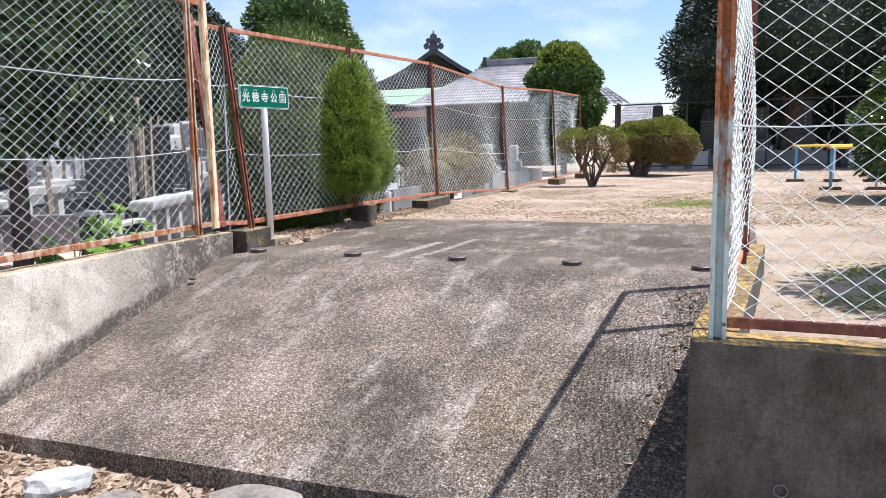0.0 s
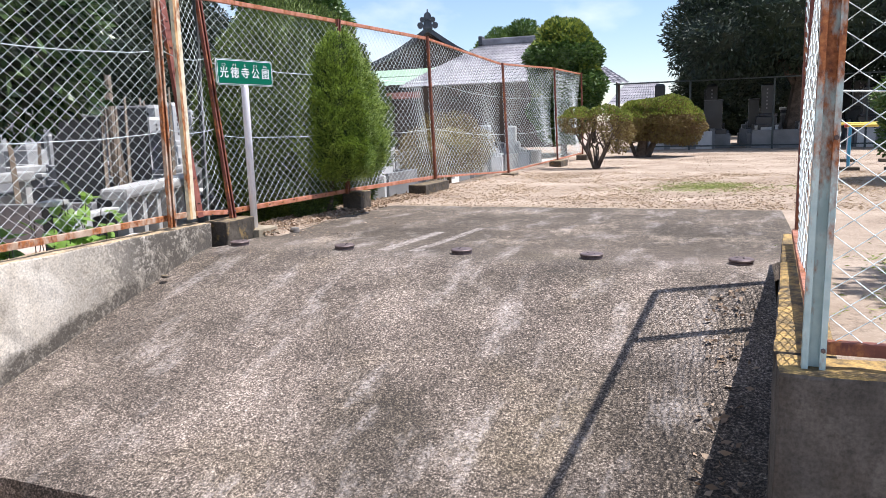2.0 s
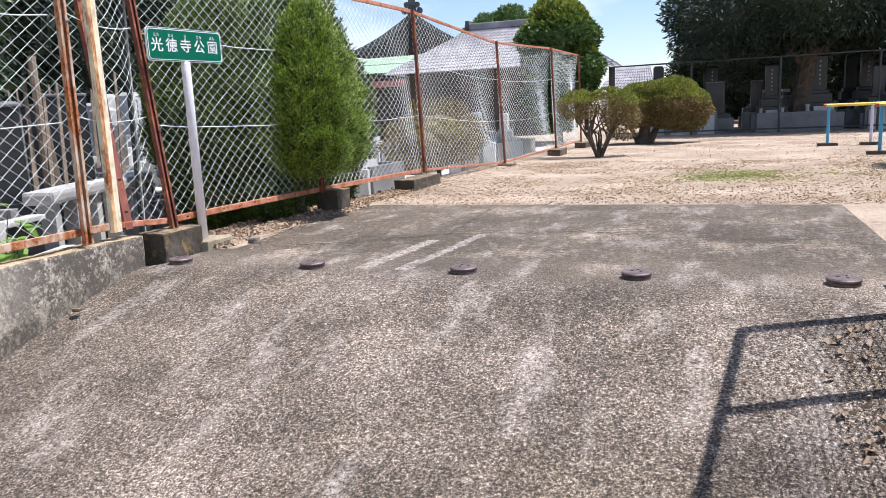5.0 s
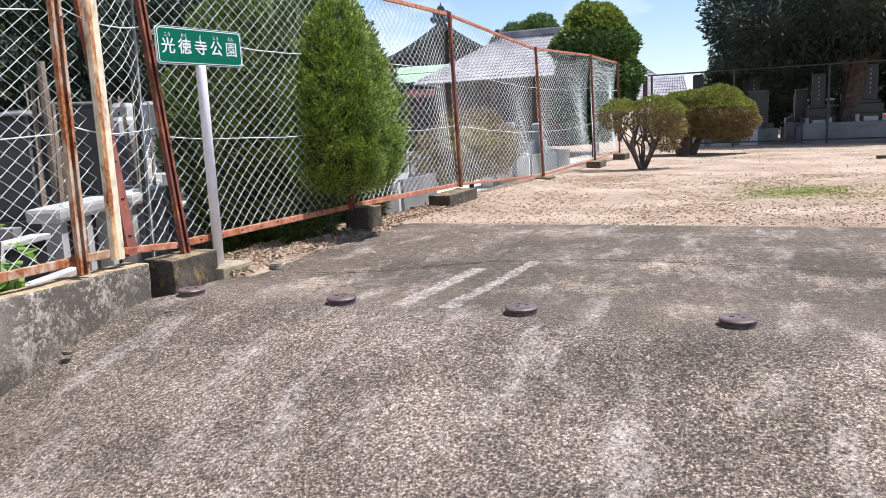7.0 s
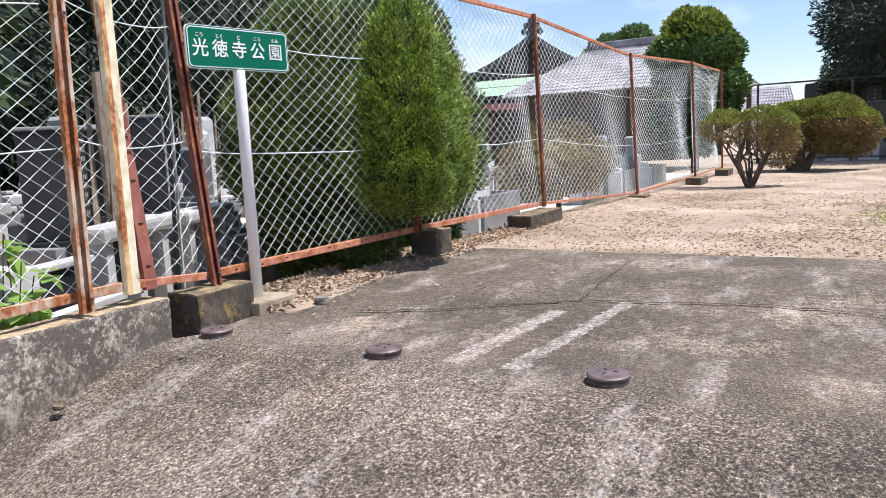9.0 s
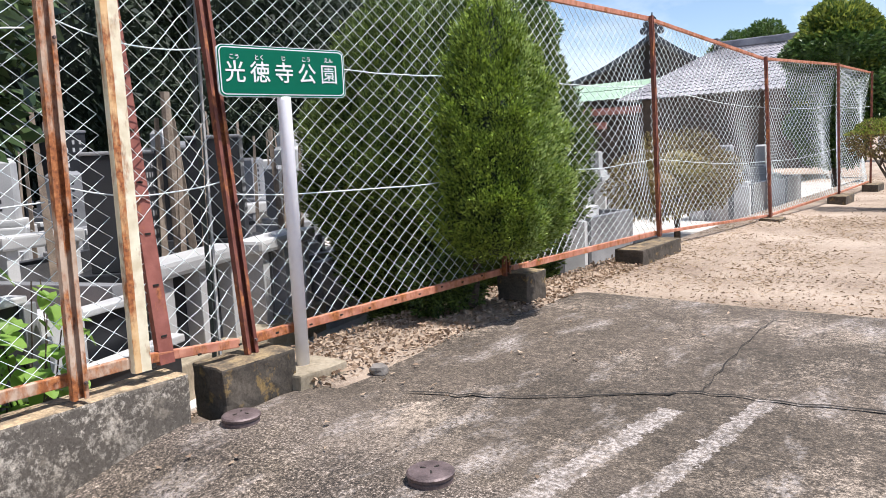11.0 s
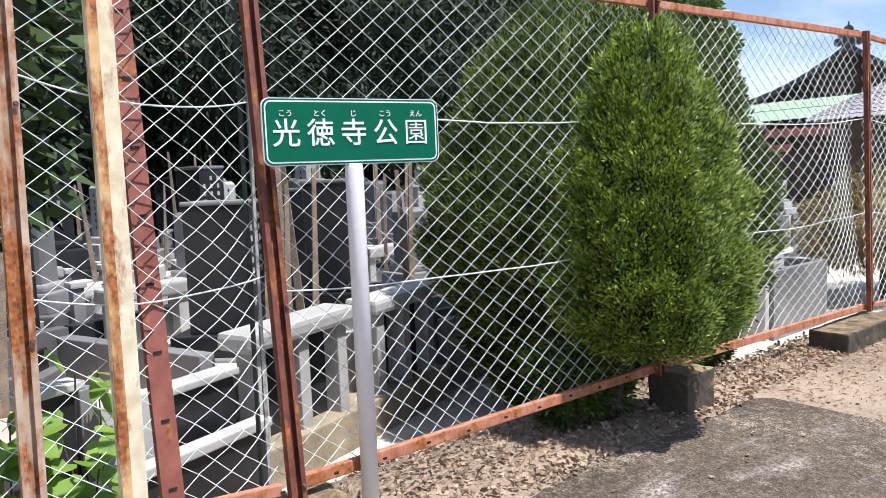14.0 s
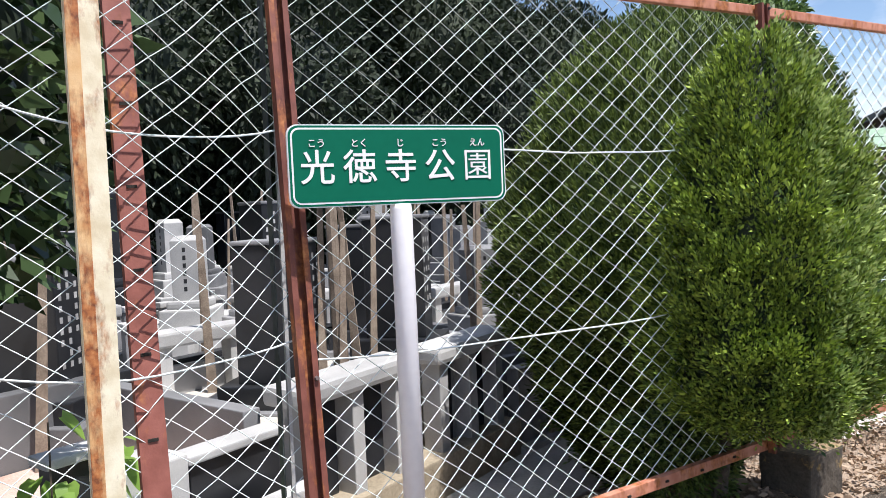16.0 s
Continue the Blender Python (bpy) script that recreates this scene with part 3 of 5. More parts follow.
def build_ramp():
    xs = [WALL_FACE + 0.004] + [-4.0 + 0.25 * i for i in range(17)] + [0.20]
    ys = [3.44] + [3.5 + 0.15 * i for i in range(39)]
    bm = bmesh.new()
    grid = []
    for y in ys:
        row = []
        for x in xs:
            wob = 0.006 * noise.noise(Vector((x * 1.7, y * 1.7, 1)))
            xx = x
            if y > 6.1 and x == xs[0]:
                xx = -4.0 + 0.05 * noise.noise(Vector((0, y * 3, 5)))
            if y > 6.3 and x == xs[-1]:
                xx = min(0.42, 0.20 + (y - 6.3) * 1.2)
            yy = y + (0.03 * noise.noise(Vector((x * 2, 7, 2))) if y < 3.46 or y > 9.1 else 0)
            row.append(bm.verts.new((xx, yy, ramp_z(y, x) + wob)))
        grid.append(row)
    for a, b in zip(grid, grid[1:]):
        for i in range(len(xs) - 1):
            bm.faces.new((a[i], a[i + 1], b[i + 1], b[i]))
    rim = [e for e in bm.edges if e.is_boundary]
    out = bmesh.ops.extrude_edge_only(bm, edges=rim)["geom"]
    for v in out:
        if isinstance(v, bmesh.types.BMVert):
            v.co.z -= 0.12
    bmesh.ops.recalc_face_normals(bm, faces=bm.faces)
    ob = part("pavement", bm, M_RAMP, smooth=False)
    tagged(ob, "worn exposed-aggregate concrete ramp and level apron", "ramp", kind="structure")


build_ramp()

# crack that wanders across the level concrete
def crack(name, pts, width):
    bm = bmesh.new()
    rows = []
    for i in range(len(pts) - 1):
        a, b = Vector(pts[i]), Vector(pts[i + 1])
        for k in range(8):
            p = a.lerp(b, k / 8)
            p += Vector((0.02 * noise.noise(p * 13), 0.035 * noise.noise(p * 11 + Vector((3, 0, 0))) + 0.012 * noise.noise(p * 40), 0))
            w = width * (0.3 + 1.0 * abs(noise.noise(p * 17)))
            z = ramp_z(p.y, p.x) + 0.010
            rows.append((bm.verts.new((p.x + w * 0.6, p.y - w, z)), bm.verts.new((p.x - w * 0.6, p.y + w, z))))
    for a, b in zip(rows, rows[1:]):
        bm.faces.new((a[0], b[0], b[1], a[1]))
    return tagged(part(name, bm, M_CRACK), "thin dark crack in the concrete", "crack", kind="structure")


crack("crack", [(-3.52, 6.83, 0), (-3.1, 6.99, 0), (-2.76, 7.23, 0), (-2.44, 7.44, 0), (-2.14, 7.49, 0), (-1.5, 7.62, 0), (-0.9, 7.5, 0), (-0.2, 7.4, 0), (0.3, 7.6, 0)], 0.011)
crack("crack", [(-2.44, 7.44, 0), (-2.49, 8.0, 0), (-2.52, 8.6, 0), (-2.51, 9.05, 0)], 0.008)

# ---------------------------------------------------------------- retaining walls
def wall(name, c, s, mat, label):
    ob = part(name, rough_box(c, s, 0.1, 0.006), mat)
    return tagged(ob, label, "wall", kind="structure")


wall("wall_west", (WALL_FACE - 0.09, 1.05, -0.37), (0.18, 10.1, 1.14), M_WALL_L, "pale stained concrete retaining wall beside the ramp")
east_wall = wall("wall_east", (0, 0, 0), (0.18, 2.62, 1.10), M_WALL_R, "dark weathered concrete wall along the ramp")
east_wall.matrix_basis = pose(0.264, 4.925, -0.35, 0, 0, -3.69)
wall("wall_south", (6.09, 3.50, -0.35), (12.0, 0.20, 1.10), M_WALL_R, "dark stained concrete retaining wall facing the lane")

drain = part("drain_pipe", lathe([(0.026, 0.0), (0.026, 0.14), (0.022, 0.14), (0.020, 0.02)], 18), M_GRANITE)
drain.matrix_basis = pose(0.43, 3.53, -0.35, 90, 0, 0)
tagged(drain, "grey plastic weep pipe through the retaining wall", "pipe")

# ---------------------------------------------------------------- chain-link fences
def chain(name, parent, a0, a1, b0, b1, cell_w, cell_h, r, sag=0.0, seed=1, material=None):
    """Chain-link between a bottom line a0-a1 and a top line b0-b1: zigzag wires, each hooked into the next."""
    rng = random.Random(seed)
    a0, a1, b0, b1 = Vector(a0), Vector(a1), Vector(b0), Vector(b1)
    nu = max(2, round((a1 - a0).length / (cell_w / 2)))
    nv = max(2, round((b0 - a0).length / (cell_h / 2)))
    normal = (a1 - a0).cross(b0 - a0).normalized()
    verts, faces = [], []
    ph = rng.random() * 9

    def at(i, j):
        u, v = min(1.0, max(0.0, i / nu)), j / nv
        p = a0.lerp(a1, u).lerp(b0.lerp(b1, u), v)
        wave = sag * math.sin(math.pi * v) * math.sin(u * 9 + ph) + sag * 0.5 * math.sin(7 * u + 5 * v + ph)
        q = p + normal * wave
        q.z += 0.25 * cell_h * noise.noise(Vector((u * 4, v * 3, ph)))
        return q

    for i in range(0, nu, 1):
        pts = [at(i + (j % 2 if i % 2 == 0 else 1 - j % 2), j) + normal * (r * (1 if (i + j) % 2 else -1)) for j in range(nv + 1)]
        base = len(verts)
        for p in pts:
            side = (a1 - a0).normalized()
            verts += [p + side * r, p + normal * r, p - side * r, p - normal * r]
        for j in range(len(pts) - 1):
            for k in range(4):
                o = base + 4 * j
                faces.append((o + k, o + (k + 1) % 4, o + 4 + (k + 1) % 4, o + 4 + k))
    return raw(name, verts, faces, material or M_WIRE, parent)


def strand(name, parent, p0, p1, sag, r=0.003):
    p0, p1 = Vector(p0), Vector(p1)
    pts = []
    for i in range(13):
        t = i / 12
        q = p0.lerp(p1, t) - Vector((0, 0, sag * 4 * t * (1 - t)))
        pts.append(q + Vector((0.01 * noise.noise(q * 4), 0, 0.012 * noise.noise(q * 3))))
    bm = sweep(pts, r)
    return part(name, bm, M_WIRE, parent, "tension wire")


def c_post(p0, p1, w, material, parent, name="post", label="", facing=(1, 0, 0)):
    """A channel-section post in one piece, with bolt heads."""
    p0, p1 = Vector(p0), Vector(p1)
    up = (p1 - p0).normalized()
    f = Vector(facing)
    side = up.cross(f).normalized()
    f = side.cross(up)
    h, t, d = w / 2, 0.006, 0.032
    prof = [(-h, 0), (h, 0), (h, d), (h - 0.017, d), (h - 0.017, d - t), (h - t, d - t), (h - t, t), (-h + t, t), (-h + t, d - t), (-h + 0.017, d - t), (-h + 0.017, d), (-h, d)]
    bm = bmesh.new()
    rings = [[bm.verts.new(q + side * a + f * b) for a, b in prof] for q in (p0, p1)]
    for i in range(len(prof)):
        k = (i + 1) % len(prof)
        bm.faces.new((rings[0][i], rings[0][k], rings[1][k], rings[1][i]))
    bm.faces.new(rings[1])
    bm.faces.new(rings[0][::-1])
    bmesh.ops.recalc_face_normals(bm, faces=bm.faces)
    post = part(name, bm, material, parent, label)
    z, L = 0.06, (p1 - p0).length
    while z < L:
        q = p0 + up * z + f * (d - 0.004) + side * (h - 0.009)
        part("bolt", tube(q, q + f * 0.014, 0.008, 0.006, 6), M_IRON, post)
        z += 0.62
    return post


fence = thing("chain_link_fence", FENCE_X, 6.3, 0.0, "chain-link fence with rusty red rails and leaning posts", "fence", "fences round the park")
fence.matrix_basis = Matrix.Identity(4)
# bottom and top of the posts
POSTS = [((-4.16, 6.45, 0.19), (-4.38, 6.48, 2.12)), ((-4.18, 8.60, 0.20), (-4.20, 8.60, 2.14)), ((-4.12, 11.15, 0.17), (-4.12, 11.0, 2.18)),
         ((-3.9, 14.2, 0.04), (-3.9, 13.9, 2.0)), ((-3.66, 17.2, 0.10), (-3.66, 16.9, 2.09)), ((-3.62, 19.9, 0.12), (-3.62, 19.7, 2.12))]
for k, (b, t) in enumerate(POSTS):
    c_post(b, t, 0.058 if k < 2 else 0.046, M_POST_RED, fence)
for k in range(len(POSTS) - 1):
    (b0, t0), (b1, t1) = POSTS[k], POSTS[k + 1]
    lo0, lo1 = Vector(b0) + Vector((-0.02, 0, 0.03)), Vector(b1) + Vector((-0.02, 0, 0.03))
    if k == 0:
        lo0 = Vector((-4.18, 6.44, 0.25))
    part("bottom_rail", along(lo0, lo1, 0.03, 0.045 if k < 2 else 0.03), M_RAIL_RED, fence)
    hi0, hi1 = Vector(t0) + Vector((-0.02, 0, -0.02)), Vector(t1) + Vector((-0.02, 0, -0.02))
    part("top_rail", along(hi0, hi1, 0.03, 0.04 if k < 2 else 0.032), M_RAIL_RED, fence)
    chain("mesh", fence, lo0 + Vector((-0.02, 0, 0)), lo1 + Vector((-0.02, 0, 0)), hi0 + Vector((-0.02, 0, 0)), hi1 + Vector((-0.02, 0, 0)), 0.106, 0.083, 0.0021 if k < 1 else 0.0023, 0.03 if k < 1 else 0.05, k)
    for h in (0.36, 0.7):
        p0, p1 = lo0.lerp(hi0, h), lo1.lerp(hi1, h)
        strand("wire", fence, p0 + Vector((0.012, 0, 0)), p1 + Vector((0.012, 0, 0)), 0.04)

gate_fence = thing("wall_fence", 0, 0, 0, "chain-link fence standing on the concrete wall, rusty frame", "fence", "fences round the park")
c_post((-4.13, 5.655, 0.22), (-4.14, 5.70, 2.22), 0.058, M_POST_TAN, gate_fence)
c_post((-4.13, 5.92, 0.25), (-4.14, 5.94, 2.25), 0.072, M_POST_CREAM, gate_fence, label="cream paint flaking to rust", facing=(-1, 0, 0))
part("rusted_edge", along((-4.1285, 5.899, 0.25), (-4.1385, 5.919, 2.25), 0.003, 0.028, 0.0008), M_RUST, gate_fence, "edge rusted to orange")
slot = c_post((-4.15, 6.04, 0.25), (-4.38, 6.05, 2.16), 0.066, M_SLOT, gate_fence, "slotted_angle", "red slotted steel angle", (-1, 0, 0))
for i in range(9):
    p = Vector((-4.15, 6.04, 0.25)).lerp(Vector((-4.38, 6.05, 2.16)), 0.06 + i * 0.11) + Vector((0.002, 0, 0))
    part("slot", boxed(p, (0.004, 0.025, 0.008), 0.0), M_CRACK, slot)
for y in (3.3, 0.9, -1.5):
    c_post((-4.14, y, 0.22), (-4.14, y, 2.22), 0.05, M_POST_TAN, gate_fence)
part("bottom_rail", along((-4.17, -1.5, 0.27), (-4.17, 5.91, 0.29), 0.03, 0.045), M_POST_TAN, gate_fence)
part("bottom_rail", along((-4.17, 5.93, 0.29), (-4.17, 6.40, 0.25), 0.03, 0.04), M_RAIL_RED, gate_fence)
part("top_rail", along((-4.17, -1.5, 2.20), (-4.17, 5.90, 2.22), 0.03, 0.04), M_RAIL_RED, gate_fence)
part("top_rail", along((-4.40, 6.05, 2.10), (-4.40, 6.48, 2.10), 0.03, 0.04), M_RAIL_RED, gate_fence)
chain("mesh", gate_fence, (-4.19, -1.5, 0.27), (-4.19, 5.9, 0.29), (-4.19, -1.5, 2.2), (-4.19, 5.88, 2.2), 0.106, 0.083, 0.0022, 0.03, 21)
chain("mesh", gate_fence, (-4.19, 5.93, 0.29), (-4.20, 6.45, 0.25), (-4.19, 5.94, 2.06), (-4.41, 6.47, 2.08), 0.106, 0.083, 0.0021, 0.015, 22)
for z in (0.95, 1.55):
    strand("wire", gate_fence, (-4.175, 3.3, z + 0.02), (-4.175, 5.64, z), 0.05)
    strand("wire", gate_fence, (-4.175, 5.68, z + 0.06), (-4.2 - 0.08 * z, 6.45, z + 0.02), 0.05)

for k in range(12):
    y = 5.98 + 0.21 * k
    for z in (0.245,):
        part("slot", boxed((-4.152, y, z + 0.006 * (k % 2)), (0.006, 0.016, 0.008), 0.0), M_CRACK, fence)

east = thing("corner_fence", 0, 0, 0, "chain-link fence with a pale blue rusty corner post", "fence", "fences round the park")
c_post((0.19, 3.49, 0.20), (0.19, 3.42, 2.12), 0.064, M_POST_BLUE, east, label="pale blue paint worn to rust", facing=(0, -1, 0))
for x, y in ((0.275, 5.28), (0.295, 5.80)):
    c_post((x, y, 0.20), (x, y, 1.91), 0.04, M_POST_RED, east)
part("top_rail", along((0.20, 3.48, 1.89), (0.295, 5.80, 1.89), 0.035, 0.04), M_RAIL_RED, east)
part("bottom_rail", along((0.20, 3.5, 0.27), (0.295, 5.80, 0.27), 0.03, 0.04), M_RAIL_RED, east)
chain("mesh", east, (0.21, 3.5, 0.27), (0.305, 5.80, 0.27), (0.21, 3.5, 1.87), (0.305, 5.80, 1.87), 0.106, 0.083, 0.0022, 0.03, 31)
part("bottom_rail", along((0.22, 3.49, 0.262), (3.0, 3.49, 0.262), 0.03, 0.04), M_POST_RED, east)
part("top_rail", along((0.22, 3.49, 2.02), (3.0, 3.49, 2.02), 0.03, 0.04), M_RAIL_RED, east)
c_post((3.0, 3.47, 0.20), (3.0, 3.47, 2.10), 0.06, M_POST_BLUE, east, facing=(0, -1, 0))
chain("mesh", east, (0.23, 3.5, 0.27), (3.0, 3.5, 0.27), (0.19, 3.5, 2.0), (3.0, 3.5, 2.0), 0.106, 0.083, 0.0026, 0.02, 32)
strand("wire", east, (0.2, 3.485, 1.0), (3.0, 3.485, 1.0), 0.01)

# concrete feet of the posts
def block(x, y, z, s, turn, label, mat=None):
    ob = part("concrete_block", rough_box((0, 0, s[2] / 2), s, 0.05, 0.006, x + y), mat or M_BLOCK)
    ob.matrix_basis = pose(x, y, z, 0, 0, turn)
    return tagged(ob, label, "block", "concrete feet of the fence")


block(-4.155, 6.42, -0.06, (0.23, 0.40, 0.25), 0, "mossy dark concrete foot block of a fence post")
block(-4.12, 8.72, -0.06, (0.24, 0.26, 0.28), 0, "short concrete foot block with an ochre lichen corner")
block(-4.06, 10.80, -0.09, (0.26, 0.9, 0.24), 0, "long dark concrete foot block of a fence post")
block(-3.85, 14.15, -0.10, (0.25, 0.3, 0.15), 0, "half-buried concrete foot block")
block(-3.6, 17.1, -0.08, (0.26, 0.7, 0.2), 0, "long dark concrete foot block of a fence post")
block(-3.55, 19.8, -0.08, (0.26, 0.7, 0.2), 0, "long dark concrete foot block of a fence post")

# ---------------------------------------------------------------- park sign
def text_mesh(body, size, material, parent, name, label=""):
    cu = bpy.data.curves.new(name, "FONT")
    cu.body, cu.size, cu.align_x, cu.align_y = body, size, "CENTER", "CENTER"
    cu.extrude = 0.0008
    cu.offset = size * 0.009 if body != '園' else 0.0
    tmp = bpy.data.objects.new("tmp", cu)
    scene.collection.objects.link(tmp)
    bpy.context.view_layer.update()
    me = bpy.data.meshes.new_from_object(tmp.evaluated_get(bpy.context.evaluated_depsgraph_get()))
    bpy.data.objects.remove(tmp)
    me.name = name
    me.materials.clear()
    me.materials.append(material)
    ob = new(name, me)
    ob.parent = parent
    if label:
        ob["label"] = label
    return ob


def rounded(w, h, r, depth, z):
    bm = bmesh.new()
    vs = []
    for cx, cy, a0 in ((w / 2 - r, h / 2 - r, 0), (-w / 2 + r, h / 2 - r, 90), (-w / 2 + r, -h / 2 + r, 180), (w / 2 - r, -h / 2 + r, 270)):
        for k in range(7):
            a = radians(a0 + 15 * k)
            vs.append(bm.verts.new((cx + r * math.cos(a), cy + r * math.sin(a), z)))
    f = bm.faces.new(vs)
    ext = bmesh.ops.extrude_face_region(bm, geom=[f])["geom"]
    for v in ext:
        if isinstance(v, bmesh.types.BMVert):
            v.co.z += depth
    bmesh.ops.recalc_face_normals(bm, faces=bm.faces)
    return bm


SIGN_W, SIGN_H = 0.645, 0.225
sign = thing("park_sign", -4.13, 6.735, 0.0, "green park name sign with white lettering on a white pole", "sign")
part("pole", lathe([(0.032, 0.05), (0.032, 1.33), (0.030, 1.345), (0.0, 1.346)], 20), M_POLE, sign, "white painted steel pole", True)
part("footing", rough_box((0.03, 0.0, 0.0), (0.24, 0.30, 0.14), 0.05, 0.005), M_BEIGE, sign, "small pale concrete footing")
plate = part("plate", rounded(SIGN_W, SIGN_H, 0.028, 0.014, -0.014), M_WHITE, sign, "white-edged sign plate")
plate.matrix_basis = Matrix.Translation((0.02, 0.0, 1.455)) @ pose(0, 0, 0, 90, 0, 78)
part("border", rounded(SIGN_W - 0.006, SIGN_H - 0.006, 0.027, 0.0015, 0.0), M_SIGN, plate, "green enamel edge")
part("border", rounded(SIGN_W - 0.018, SIGN_H - 0.018, 0.023, 0.0015, 0.0006), M_WHITE, plate, "white border line")
part("face", rounded(SIGN_W - 0.028, SIGN_H - 0.028, 0.019, 0.0015, 0.0012), M_SIGN, plate, "green enamel face")
for k, (big, small) in enumerate((("光", "こう"), ("徳", "とく"), ("寺", "じ"), ("公", "こう"), ("園", "えん"))):
    x = (k - 2) * 0.119 - 0.006
    c = text_mesh(big, 0.098, M_WHITE, plate, "lettering", "white lettering")
    c.matrix_basis = pose(x, -0.010, 0.004)
    c = text_mesh(small, 0.025, M_WHITE, plate, "lettering", "small white lettering")
    c.matrix_basis = pose(x, 0.06, 0.004)

# ---------------------------------------------------------------- bollard socket lids
def lid():
    t = thing("bollard_socket_lid", 0, 0, 0, "round brown cast-iron lid of a bollard socket in the concrete", "lid", "bollard socket lids in a row")
    part("collar", lathe([(0.075, -0.02), (0.075, 0.012), (0.07, 0.018), (0.062, 0.018)], 28), M_IRON, t, smooth=False)
    cover = part("cover", lathe([(0.060, 0.016), (0.078, 0.020), (0.080, 0.030), (0.074, 0.036), (0.02, 0.040), (0.0, 0.040)], 28), M_IRON, t)
    for a in (0, 120, 240):
        part("slot", boxed((0.026 * math.cos(radians(a)), 0.026 * math.sin(radians(a)), 0.040), (0.018, 0.007, 0.003), 0.0, 1, pose(0, 0, 0, 0, 0, a)), M_CRACK, cover)
    return t


lid0 = lid()
lid0.matrix_basis = pose(-3.895, 6.19, 0.0, 0, 0, 20)
for i, (x, a) in enumerate(((-2.896, 75), (-1.909, 130), (-0.947, 200), (0.02, 300))):
    copy_thing(lid0, pose(x, 6.19, 0.0, 0, 0, a))


# ---------------------------------------------------------------- cemetery
def grave(name, mat, h, vases=True):
    g = thing(name, 0, 0, 0, "", "gravestone", "gravestones in the cemetery")
    part("plinth", boxed((0, 0, -0.08), (1.0, 1.1, 0.80), 0.012), M_GRANITE, g)
    part("lower_tier", boxed((0, 0.1, 0.43), (0.74, 0.74, 0.24), 0.015), mat, g)
    part("upper_tier", boxed((0, 0.1, 0.65), (0.54, 0.54, 0.22), 0.02), mat, g)
    part("lotus_tier", boxed((0, 0.1, 0.80), (0.42, 0.42, 0.09), 0.03), mat, g)
    shaft = part("shaft", boxed((0, 0.1, 0.84 + h / 2), (0.30, 0.30, h), 0.008), mat, g)
    part("cap", boxed((0, 0.1, 0.84 + h + 0.025), (0.298, 0.298, 0.05), 0.0, 0.72), mat, shaft)
    for k in range(6):
        part("inscription", boxed((0, -0.0505, 0.84 + h * (0.85 - 0.13 * k)), (0.035, 0.003, 0.045), 0.0), M_GRANITE_M if mat is M_GRANITE_D else M_GRANITE_D, shaft, "unreadable carved sign")
    if vases:
        for s in (-1, 1):
            v = part("flower_vase", lathe([(0.045, 0.31), (0.05, 0.36), (0.038, 0.44), (0.05, 0.52), (0.042, 0.52)], 12), M_GRANITE_P, g)
            v.matrix_basis = pose(0.26 * s, -0.36, 0.0)
    part("incense_stand", boxed((0, -0.36, 0.39), (0.28, 0.18, 0.16), 0.012), M_GRANITE_P, g)
    return g


def plot_kerb(w, d):
    k = thing("grave_kerb", 0, 0, 0, "grey granite kerb enclosing a grave plot", "kerb", "grave kerbs in the cemetery")
    part("back_rail", boxed((0, d / 2, -0.05), (w, 0.13, 0.86), 0.01), M_GRANITE, k)
    for s in (-1, 1):
        part("side_rail", boxed((s * (w / 2 - 0.065), 0, -0.05), (0.13, d - 0.14, 0.86), 0.01), M_GRANITE, k)
        part("front_rail", boxed((s * (w / 2 - 0.3), -d / 2, -0.07), (0.46, 0.13, 0.82), 0.01), M_GRANITE_P, k)
        post = part("post", boxed((s * 0.36, -d / 2, 0.08), (0.17, 0.17, 1.12), 0.012), M_GRANITE, k)
        part("post_cap", boxed((s * 0.36, -d / 2, 0.665), (0.24, 0.24, 0.05), 0.015), M_GRANITE_P, post)
    part("floor_slab", boxed((0, 0, -0.20), (w - 0.27, d - 0.14, 0.54), 0.0), M_GRAVEL, k)
    return k


def stupa(h):
    t = part("wooden_grave_tablet", boxed((0, 0, h / 2), (0.09, 0.012, h), 0.002), M_WOOD)
    for v in t.data.vertices:
        if v.co.z > h - 0.05:
            v.co.x *= 0.4
    return tagged(t, "tall narrow weathered wooden memorial tablet", "tablet", "wooden memorial tablets")


def stele():
    """An upright memorial slab; its narrow side carries columns of carved signs."""
    g = thing("memorial_stone", 0, 0, 0, "tall polished black memorial stone with pale inscription", "gravestone", "gravestones in the cemetery")
    part("plinth", boxed((0, 0, -0.08), (0.9, 0.6, 0.80), 0.01), M_GRANITE, g)
    part("tier", boxed((0, 0, 0.39), (0.7, 0.46, 0.16), 0.012), M_GRANITE_D, g)
    slab = part("slab", boxed((0, 0, 0.92), (0.46, 0.32, 0.90), 0.01), M_GRANITE_D, g)
    part("cap", boxed((0, 0, 1.385), (0.48, 0.34, 0.03), 0.01), M_GRANITE, slab)
    for c in range(3):
        for k in range(9):
            if (c + 2 * k) % 7:
                part("inscription", boxed((0.2315, -0.10 + 0.09 * c, 1.28 - 0.075 * k), (0.003, 0.03, 0.04), 0.0), M_GRANITE_P, slab, "unreadable carved sign")
    return g


def cap_slab(x, z, w):
    """A thick coping stone with rounded upper edges and a rising end."""
    bm = boxed((x, 0, z), (w, 0.30, 0.12), 0.035)
    for v in bm.verts:
        if v.co.x > x + w * 0.3:
            v.co.z += 0.015
    return bm


